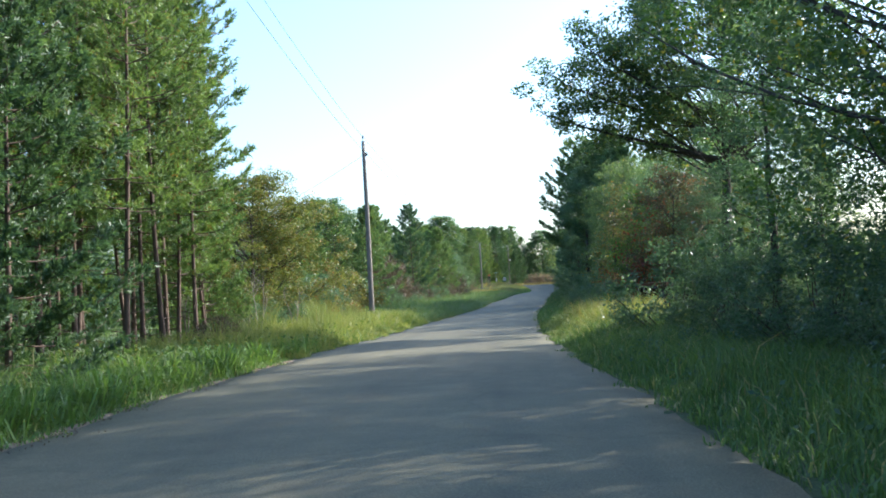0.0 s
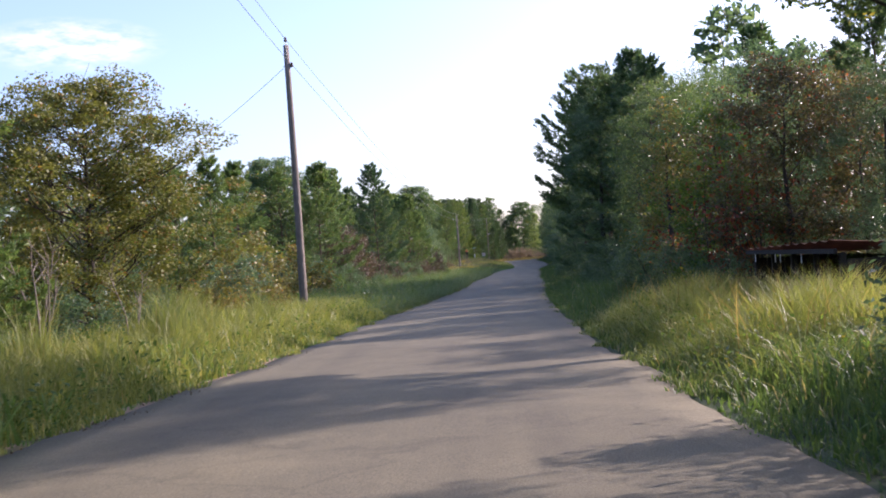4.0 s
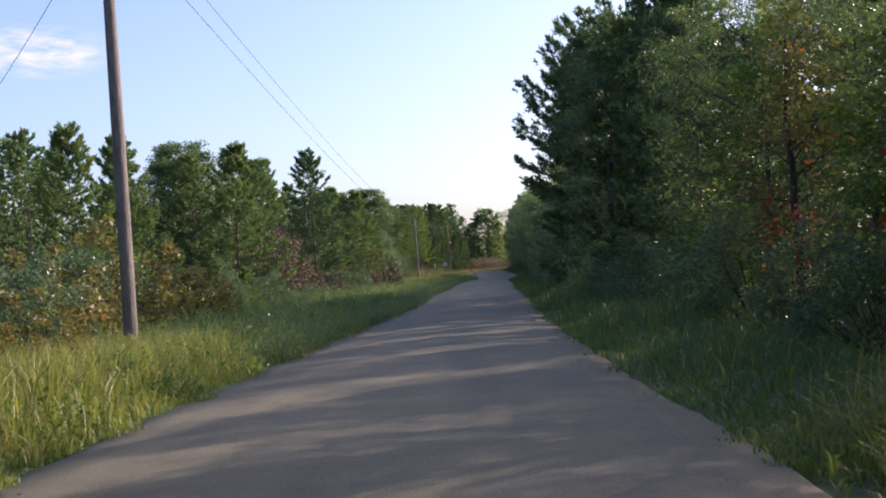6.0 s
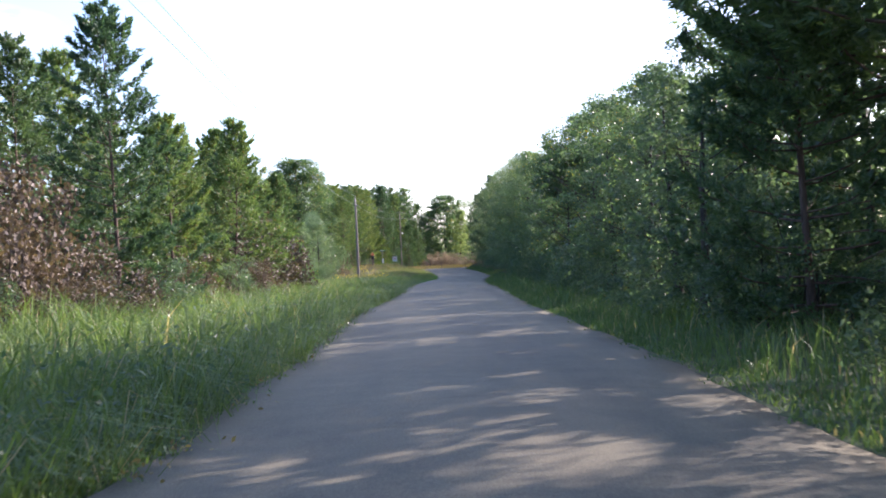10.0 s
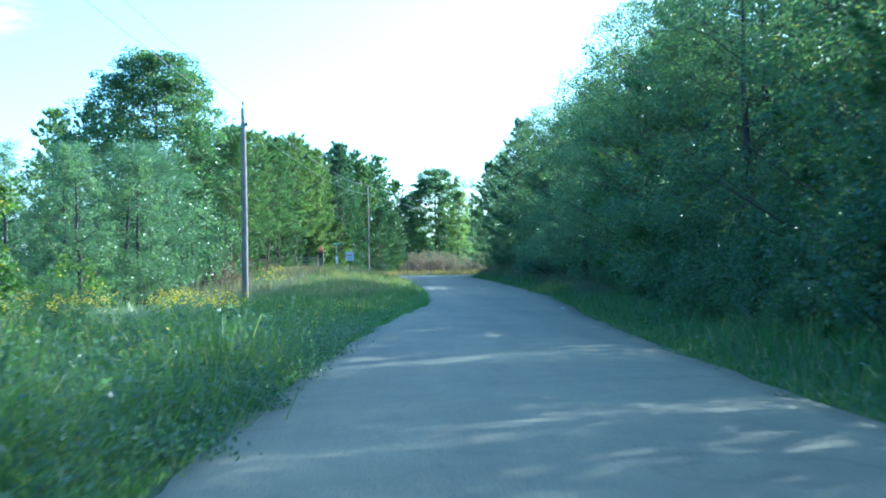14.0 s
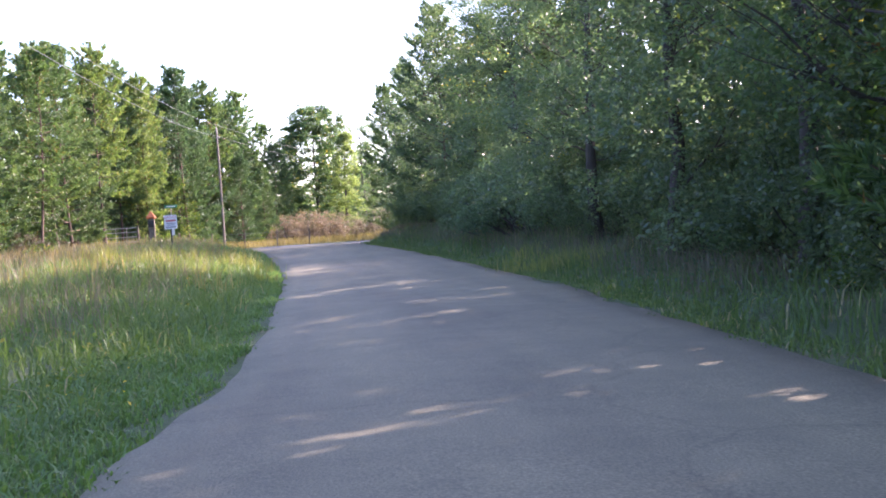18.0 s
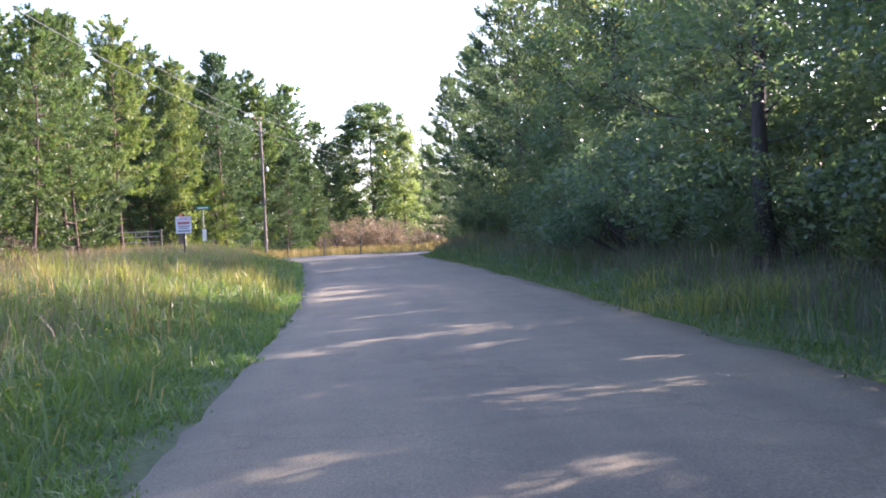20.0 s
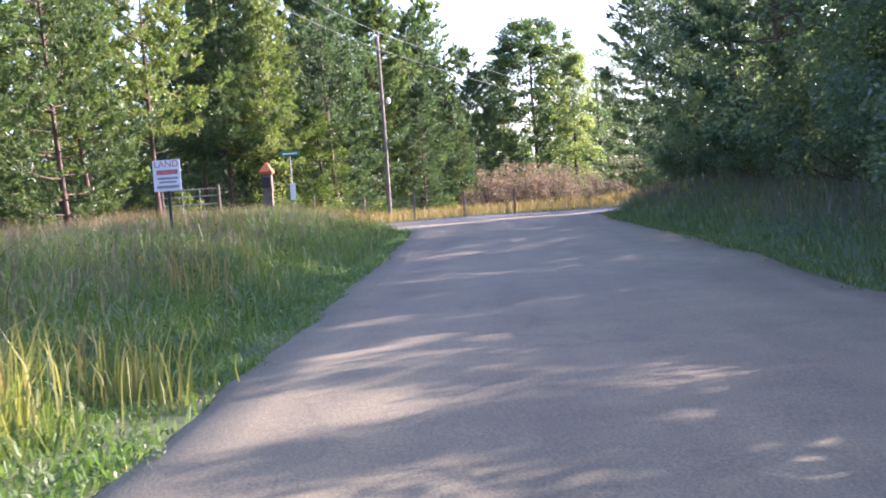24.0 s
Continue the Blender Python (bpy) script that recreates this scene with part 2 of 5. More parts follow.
def land(x, y):
    """Height of the ground: the road bed, a shallow fall at its edges and low banks beyond."""
    x, y = np.asarray(x, float), np.asarray(y, float)
    off = np.maximum(np.maximum(left_edge(y) - x, x - right_edge(y)), 0.0)
    far = np.clip((y - 190) / 20, 0, 1) * np.clip((262 - y) / 12, 0.25, 1)
    rise = np.where(x > right_edge(y), 1.08, 0.62) * np.clip((off - 0.6) / 3.5, 0, 1)
    bank = far * rise + 0.10 * np.clip((off - 2.0) / 4, 0, 1)
    roll = 0.08 * np.sin(x * 0.31 + 1.3) * np.sin(y * 0.23) * np.clip((off - 0.8) / 3, 0, 1)
    return smooth(y, LAND_Y, LAND_Z) + bank + roll - 0.05 * np.clip(off / 0.4, 0, 1)


# ---- mesh helpers ----
def fast_mesh(name, verts, faces, mat, smooth_faces=False):
    """A mesh from arrays; faces is a list of integer arrays with 3 or 4 columns."""
    me = bpy.data.meshes.new(name)
    verts = np.asarray(verts, np.float32).reshape(-1, 3)
    faces = [np.asarray(f, np.int32) for f in faces if len(f)]
    loops = np.concatenate([f.ravel() for f in faces])
    sizes = np.concatenate([np.full(len(f), f.shape[1], np.int32) for f in faces])
    starts = np.concatenate([[0], np.cumsum(sizes)[:-1]]).astype(np.int32)
    me.vertices.add(len(verts))
    me.vertices.foreach_set("co", verts.ravel())
    me.loops.add(len(loops))
    me.loops.foreach_set("vertex_index", loops)
    me.polygons.add(len(sizes))
    me.polygons.foreach_set("loop_start", starts)
    me.polygons.foreach_set("loop_total", sizes)
    if smooth_faces:
        me.polygons.foreach_set("use_smooth", np.ones(len(sizes), bool))
    me.update(calc_edges=True)
    me.materials.append(mat)
    return me


def part(name, bm, mat, parent, label=""):
    """One mesh object from a bmesh, under a thing or a part."""
    me = bpy.data.meshes.new(name)
    bm.to_mesh(me)
    bm.free()
    me.materials.append(mat)
    ob = new(name, me)
    ob.parent = parent
    if label:
        ob["label"] = label
    return ob


def mesh_part(name, me, parent, label=""):
    ob = new(name, me)
    ob.parent = parent
    if label:
        ob["label"] = label
    return ob


def empty(name, place, turn=0.0, **tags):
    ob = new(name)
    ob.matrix_basis = pose(*place, 0, 0, turn)
    return tagged(ob, **tags)


def tube(points, radii, sides=6):
    """Vertices and quads of a tapered tube along a line."""
    points = np.asarray(points, float)
    radii = np.asarray(radii, float)
    tang = np.gradient(points, axis=0)
    tang /= np.linalg.norm(tang, axis=1)[:, None] + 1e-9
    ref = np.where(np.abs(tang[:, 2:3]) > 0.9, np.array([[1.0, 0, 0]]), np.array([[0, 0, 1.0]]))
    u = np.cross(tang, ref)
    u /= np.linalg.norm(u, axis=1)[:, None] + 1e-9
    v = np.cross(tang, u)
    a = np.linspace(0, 2 * np.pi, sides, endpoint=False)
    ring = u[:, None, :] * np.cos(a)[None, :, None] + v[:, None, :] * np.sin(a)[None, :, None]
    verts = (points[:, None, :] + ring * radii[:, None, None]).reshape(-1, 3)
    i = np.arange(len(points) - 1)[:, None] * sides
    j = np.arange(sides)[None, :]
    k = (j + 1) % sides
    quads = np.stack([i + j, i + k, i + sides + k, i + sides + j], -1).reshape(-1, 4)
    return verts, quads


def joined(pieces):
    verts, faces, n = [], [], 0
    for v, f in pieces:
        verts.append(v)
        faces.append(f + n)
        n += len(v)
    return np.concatenate(verts), np.concatenate(faces)


def box(bm, size, centre=(0, 0, 0), bevel=0.0, turn=None):
    m = Matrix.Translation(centre) @ (turn or Matrix()) @ Matrix.Diagonal((*size, 1))
    got = bmesh.ops.create_cube(bm, size=1.0, matrix=m)
    if bevel:
        edges = list({e for v in got["verts"] for e in v.link_edges})
        bmesh.ops.bevel(bm, geom=edges, offset=bevel, segments=2, affect='EDGES', profile=0.5)


def rod(bm, a, b, r0, r1=None, sides=8):
    a, b = Vector(a), Vector(b)
    q = (b - a).to_track_quat('Z', 'Y').to_matrix().to_4x4()
    bmesh.ops.create_cone(bm, cap_ends=True, segments=sides, radius1=r0, radius2=r0 if r1 is None else r1, depth=(b - a).length, matrix=Matrix.Translation((a + b) / 2) @ q)


def unit(rng, n):
    v = rng.normal(size=(n, 3))
    return v / np.linalg.norm(v, axis=1)[:, None]


def leaf_quads(rng, centres, size, flat=0.35, shape=0.55):
    """A folded four-cornered leaf at each centre, facing mostly upward."""
    n = len(centres)
    ax = unit(rng, n)
    ax[:, 2] = ax[:, 2] * 0.6 - 0.15
    ax /= np.linalg.norm(ax, axis=1)[:, None]
    up = unit(rng, n) * (1 - flat) + np.array([0, 0, flat])
    side = np.cross(ax, up)
    side /= np.linalg.norm(side, axis=1)[:, None] + 1e-9
    nor = np.cross(side, ax)
    s = (size * rng.uniform(0.65, 1.35, n))[:, None]
    c = np.asarray(centres)
    v = np.stack([c - ax * s * 0.5, c + side * s * shape * 0.5 + nor * s * 0.09, c + ax * s * 0.5, c - side * s * shape * 0.5 + nor * s * 0.09], 1)
    return v.reshape(-1, 3), np.arange(4 * n).reshape(-1, 4)


def needle_tufts(rng, feet, ways, length, needle, count=10, width=0.05):
    """Bottle-brush shoots: needles that fan forward from each twig, from its foot to its tip."""
    n = len(feet)
    ways = np.asarray(ways)[:, None, :]
    along = rng.uniform(0.0, 1.0, (n, count, 1))
    base = np.asarray(feet)[:, None, :] + ways * along * np.asarray(length)[:, None, None]
    d = unit(rng, n * count).reshape(n, count, 3)
    d = d - ways * (d * ways).sum(2, keepdims=True) * 0.7 + ways * (0.45 + 0.7 * along)
    d /= np.linalg.norm(d, axis=2)[:, :, None]
    side = np.cross(d, unit(rng, n * count).reshape(n, count, 3))
    side /= np.linalg.norm(side, axis=2)[:, :, None] + 1e-9
    ln = needle * rng.uniform(0.75, 1.2, (n, count, 1))
    v = np.stack([base - side * width * 0.5, base + side * width * 0.5, base + d * ln], 2)
    return v.reshape(-1, 3), np.arange(n * count * 3).reshape(-1, 3)


# ---- trees ----
def pine(seed, height, bare, spread, shoots, needles, label, needle=0.2, count=12, width=0.045, point=0.8, gap=0.42, vine=0.0, girth=1.0):
    """A pine: straight tapering trunk, whorls of limbs that turn up at their ends, bottle-brush shoots along them."""
    rng = np.random.default_rng(seed)
    top = empty("pine_tree", (0, 0, -200), label=label, category="pine tree")
    h = np.linspace(0, 1, 9)
    bend = rng.normal(0, 0.12, 2)
    line = np.stack([bend[0] * np.sin(h * 3), bend[1] * np.sin(h * 2.4), h * height * 0.985 - 0.25], 1)
    r0 = (0.0062 * height + 0.03) * girth
    v, f = tube(line, r0 * (1 - h * 0.93), 8)
    flare = np.clip(1 - (v[:, 2] + 0.25) / 0.9, 0, 1)[:, None]
    v[:, :2] *= 1 + 0.35 * flare
    mesh_part("trunk", fast_mesh("trunk", v, [f], PINE_BARK, True), top)
    pieces, feet, ways, size = [], [], [], []
    z = bare * height
    while z < height * 0.985:
        k = (z - bare * height) / (height * (1 - bare))
        reach = spread * (0.72 + 0.28 * min(1, k / 0.12)) * (1 - k) ** point + 0.18
        whorl = rng.uniform(0, 2 * np.pi)
        many = rng.integers(4, 6)
        for q in range(many):
            a = whorl + 2 * np.pi * q / many + rng.normal(0, 0.22)
            ln = reach * rng.uniform(0.6, 1.18)
            rise = 0.02 + 0.62 * k + rng.normal(0, 0.08)
            way = np.array([np.cos(a), np.sin(a), 0])
            side = np.array([-way[1], way[0], 0])
            zz = z + rng.normal(0, 0.08)
            base = np.array([np.interp(zz, line[:, 2], line[:, 0]), np.interp(zz, line[:, 2], line[:, 1]), zz])
            lift = lambda s: ln * (rise * s + 0.30 * s ** 3 - 0.10 * s)
            s = np.linspace(0, 1, 5)
            pieces.append(tube(base + way * ln * s[:, None] + np.array([0, 0, 1]) * lift(s)[:, None], 0.007 + 0.013 * (1 - s) * (0.4 + ln * 0.4), 4))
            m = max(4, int(shoots * (0.35 + ln / spread)))
            t = 1 - 0.75 * rng.uniform(0, 1, m) ** 1.6
            off = rng.normal(0, 1, m) * (0.10 + 0.12 * ln) * (1.1 - t) ** 0.3
            p = base + way * (ln * t)[:, None] + side * off[:, None] + np.array([0, 0, 1]) * (lift(t) + rng.normal(0, 0.07, m))[:, None]
            d = way * 0.75 + side * (np.sign(off) * rng.uniform(0, 0.7, m))[:, None] + rng.normal(0, 0.22, (m, 3)) + np.array([0, 0, 0.45 + 0.5 * k])
            feet.append(p)
            ways.append(d / np.linalg.norm(d, axis=1)[:, None])
            size.append(rng.uniform(0.16, 0.38, m) * (1.0 - 0.2 * k))
        z += gap * (1.15 - 0.45 * k) * rng.uniform(0.75, 1.25)
    for z in np.linspace(0.06, bare, 12) * height * rng.uniform(0.8, 1, 12):
        a, ln = rng.uniform(0, 2 * np.pi), rng.uniform(0.3, 1.1)
        base = np.array([np.interp(z, line[:, 2], line[:, 0]), np.interp(z, line[:, 2], line[:, 1]), z])
        way = np.array([np.cos(a), np.sin(a), rng.uniform(-0.25, 0.35)])
        pieces.append(tube(np.stack([base, base + way * ln * 0.5, base + way * ln + np.array([0, 0, -0.06])]), np.array([0.02, 0.014, 0.005]), 4))
    for j in range(9):
        a, low = rng.uniform(0, 2 * np.pi), rng.uniform(0.1, 1.3)
        d = np.array([np.cos(a) * 0.3, np.sin(a) * 0.3, 1.0]) if j else np.array([0, 0, 1.0])
        d /= np.linalg.norm(d)
        foot = line[-1] - np.array([0, 0, low if j else 0.2])
        for e in range(3):
            feet.append((foot + d * 0.22 * e)[None])
            ways.append(d[None])
            size.append(np.array([0.3]))
    v, f = joined(pieces)
    tagged(mesh_part("branchwork", fast_mesh("branchwork", v, [f], PINE_BARK), top), kind="stuff")
    v, f = needle_tufts(rng, np.concatenate(feet), np.concatenate(ways), np.concatenate(size), needle, count, width)
    tagged(mesh_part("crown", fast_mesh("crown", v, [f], needles), top), kind="stuff")
    if vine:
        n = 5200
        z = rng.uniform(0, 1, n) ** 0.9 * height * vine
        a = rng.uniform(0, 2 * np.pi, n)
        r = (0.28 + 0.5 * rng.uniform(0, 1, n) ** 0.6) * (1.0 + 0.35 * np.sin(z * 1.9 + 2 * a)) * (1.25 - 0.5 * z / height)
        c = np.stack([np.interp(z, line[:, 2], line[:, 0]) + np.cos(a) * r, np.interp(z, line[:, 2], line[:, 1]) + np.sin(a) * r, z], 1)
        v, f = leaf_quads(rng, c, 0.15)
        tagged(mesh_part("vine", fast_mesh("vine", v, [f], LEAF_VINE), top, "light green vine climbing the trunk"), kind="stuff")
    return top


def broadleaf(name, seed, height, bare, width, clumps, leaves, leaf, size, label, category, bark=None, lean=0.0, shape='round', low=0.0, limbs=(), puff=1.0, every=2):
    """A leafy tree: wandering trunk, forked limbs to each clump, clumps of single leaves with gaps between."""
    rng = np.random.default_rng(seed)
    bark = bark or OAK_BARK
    top = empty(name, (0, 0, -200), label=label, category=category)
    h = np.linspace(0, 1, 8)
    line = np.stack([lean * h ** 1.5 * width + np.cumsum(rng.normal(0, 0.05, 8)), np.cumsum(rng.normal(0, 0.05, 8)), h * height * 0.86 - 0.25], 1)
    r0 = 0.016 * height + 0.02
    v, f = tube(line, r0 * (1 - h * 0.85), 8)
    v[:, :2] += (v[:, :2] - line[0, :2]) * 0.5 * np.clip(1 - (v[:, 2] + 0.25) / 0.6, 0, 1)[:, None]
    mesh_part("trunk", fast_mesh("trunk", v, [f], bark, True), top)
    pieces, cents, rad = [], [], []
    for i in range(clumps):
        k = rng.uniform(0, 1) ** (0.85 if shape == 'round' else 1.1)
        z = (bare + (1 - bare) * k) * height
        if shape == 'round':
            env = np.sqrt(max(0.03, 1 - ((k - 0.45) / 0.58) ** 2))
        elif shape == 'cone':
            env = (1 - k) ** 0.7 * (0.55 + 0.45 * min(1, k / 0.15)) + 0.08
        else:
            env = 0.96 - 0.68 * k ** 2.6
        a = rng.uniform(0, 2 * np.pi)
        r = width * 0.5 * env * np.sqrt(rng.uniform(0.12, 1)) * (1 + 0.25 * np.sin(3 * a + seed) + rng.normal(0, 0.08))
        ax = np.array([np.interp(z, line[:, 2], line[:, 0]), np.interp(z, line[:, 2], line[:, 1]), z])
        c = ax + np.array([np.cos(a) * r, np.sin(a) * r, rng.normal(0, 0.15)])
        c[2] = max(c[2], low + 0.3)
        cents.append(c)
        rad.append(rng.uniform(0.45, 0.95) * min(0.92, 0.5 + 0.055 * width) * puff)
        if i % every == 0 and z > 0.3 * height:
            zb = max(bare * height * 0.75, z - r * rng.uniform(0.3, 0.8) - 0.2)
            b = np.array([np.interp(zb, line[:, 2], line[:, 0]), np.interp(zb, line[:, 2], line[:, 1]), zb])
            mid = (b + c) / 2 + np.array([0, 0, -0.08 * r]) + rng.normal(0, 0.12, 3)
            pieces.append(tube(np.stack([b, (b + mid) / 2 + rng.normal(0, 0.05, 3), mid, (mid + c) / 2 + rng.normal(0, 0.08, 3), c]), (0.012 + 0.007 * r) * np.array([1, 0.8, 0.6, 0.4, 0.15]), 5))
            for _ in range(2):
                e = c + rng.normal(0, 0.35, 3)
                pieces.append(tube(np.stack([mid, (mid + e) / 2 + rng.normal(0, 0.08, 3), e]), np.array([0.013, 0.009, 0.003]), 3))
    for a, zb, ze, ln, n in limbs:
        way = np.array([np.cos(radians(a)), np.sin(radians(a)), 0])
        b = np.array([np.interp(zb, line[:, 2], line[:, 0]), np.interp(zb, line[:, 2], line[:, 1]), zb])
        t = np.linspace(0, 1, 8)
        path = b + way * ln * t[:, None] + np.stack([0.15 * np.sin(t * 6), 0.15 * np.sin(t * 5 + 1), (ze - zb) * t ** 0.8 - 0.25 * np.sin(t * 3.1)], 1) * np.clip(t * 4, 0, 1)[:, None]
        v, f = tube(path, 0.10 * (1 - t * 0.88), 7)
        mesh_part("limb", fast_mesh("limb", v, [f], bark, True), top, "long limb reaching over the road")
        for _ in range(n):
            q = rng.uniform(0.4, 1.0)
            p = np.array([np.interp(q, t, path[:, i]) for i in range(3)])
            c = p + rng.normal(0, 0.5, 3) * np.array([1, 1, 0.8]) + np.array([0, 0, 0.2])
            pieces.append(tube(np.stack([p, (p + c) / 2 + rng.normal(0, 0.06, 3), c]), np.array([0.02, 0.012, 0.004]), 4))
            cents.append(c)
            rad.append(rng.uniform(0.4, 0.6))
    v, f = joined(pieces)
    tagged(mesh_part("branchwork", fast_mesh("branchwork", v, [f], bark), top), kind="stuff")
    pts = []
    for c, r in zip(cents, rad):
        n = int(leaves * rng.uniform(0.6, 1.4))
        d = unit(rng, n) * (rng.uniform(0.15, 1, (n, 1)) ** 0.6) * r * np.array([1.15, 1.15, 0.7])
        pts.append(c + d)
    v, f = leaf_quads(rng, np.concatenate(pts), size)
    tagged(mesh_part("crown", fast_mesh("crown", v, [f], leaf), top), kind="stuff")
    return top


def shrub(seed, height, width, clumps, leaves, leaf, size, label, name="shrub", category="shrub"):
    """A many-stemmed bush, leafy to the ground."""
    rng = np.random.default_rng(seed)
    top = empty(name, (0, 0, -200), label=label, category=category)
    pieces, pts = [], []
    for i in range(clumps):
        a, r = rng.uniform(0, 2 * np.pi), width * 0.5 * np.sqrt(rng.uniform(0, 1))
        z = height * (1 - 0.75 * (r / (width * 0.5)) ** 2) * rng.uniform(0.15, 1.0)
        c = np.array([np.cos(a) * r, np.sin(a) * r, max(z, 0.12)])
        if i % 2 == 0:
            b = np.array([c[0] * 0.18, c[1] * 0.18, -0.1])
            pieces.append(tube(np.stack([b, b * 0.5 + c * 0.5 + rng.normal(0, 0.07, 3), c + np.array([0, 0, 0.12])]), np.array([0.022, 0.014, 0.004]), 4))
        n = int(leaves * rng.uniform(0.6, 1.4))
        pts.append(c + unit(rng, n) * (rng.uniform(0.1, 1, (n, 1)) ** 0.6) * rng.uniform(0.25, 0.55) * (0.5 + 0.14 * height))
    pts = np.concatenate(pts)
    pts[:, 2] = np.abs(pts[:, 2]) + 0.02
    v, f = joined(pieces)
    tagged(mesh_part("stemwork", fast_mesh("stemwork", v, [f], OAK_BARK), top), kind="stuff")
    v, f = leaf_quads(rng, pts, size)
    tagged(mesh_part("foliage", fast_mesh("foliage", v, [f], leaf), top), kind="stuff")
    return top


_used = {}


def plant(proto, x, y, scale=1.0, turn=None, tall=1.0, group="", label="", sink=0.0):
    """Sets a tree or bush on the ground: the first time the model itself, then copies of it."""
    rng = random.Random(round(x * 71 + y * 13 + scale * 7))
    a = rng.uniform(0, 360) if turn is None else turn
    m = pose(x, y, float(land(x, y)) - sink, rng.uniform(-2, 2), rng.uniform(-2, 2), a) @ Matrix.Diagonal((scale, scale, scale * tall, 1))
    if proto not in _used:
        _used[proto] = True
        ob = proto
        ob.matrix_basis = m
    else:
        scl = proto.scale.copy()
        proto.scale = (1, 1, 1)
        ob = copy_thing(proto, m)
        proto.scale = scl
    if group:
        ob["group"] = group
    if label:
        ob["label"] = label
    return ob


# ---- ground and road ----
def build_ground():
    xs = np.concatenate([[-1500, -700, -350, -180, -100], np.arange(-60, -16, 3.0), np.arange(-16, 18, 0.5), np.arange(18, 60, 3.0), [100, 180, 350, 700, 1500]])
    ys = np.concatenate([[-1200, -500, -200, -100], np.arange(-60, 275, 1.0), np.arange(275, 340, 4.0), [380, 450, 600, 900, 1500, 2600]])
    gx, gy = np.meshgrid(xs, ys)
    z = land(gx, gy)
    inside = (gx > left_edge(gy) + 0.1) & (gx < right_edge(gy) - 0.1) & (gy < 256)
    z = np.where(inside, z - 0.07, z)
    z += 0.05 * np.sin(gx * 1.7 + gy * 0.9) * np.sin(gy * 1.3 - gx * 0.4) * (~inside) * 0.4
    z = np.where((gy > 247) & (gy < 256) & (np.abs(gx) < 70) & ~inside, z - 0.05, z)
    nx, ny = len(xs), len(ys)
    i, j = np.meshgrid(np.arange(ny - 1), np.arange(nx - 1), indexing="ij")
    a = (i * nx + j).ravel()
    me = fast_mesh("ground", np.stack([gx, gy, z], -1).reshape(-1, 3), [np.stack([a, a + 1, a + nx + 1, a + nx], 1)], SOIL, True)
    tagged(new("ground", me), "grassy clay ground with weeds on both verges", "ground", kind="structure")


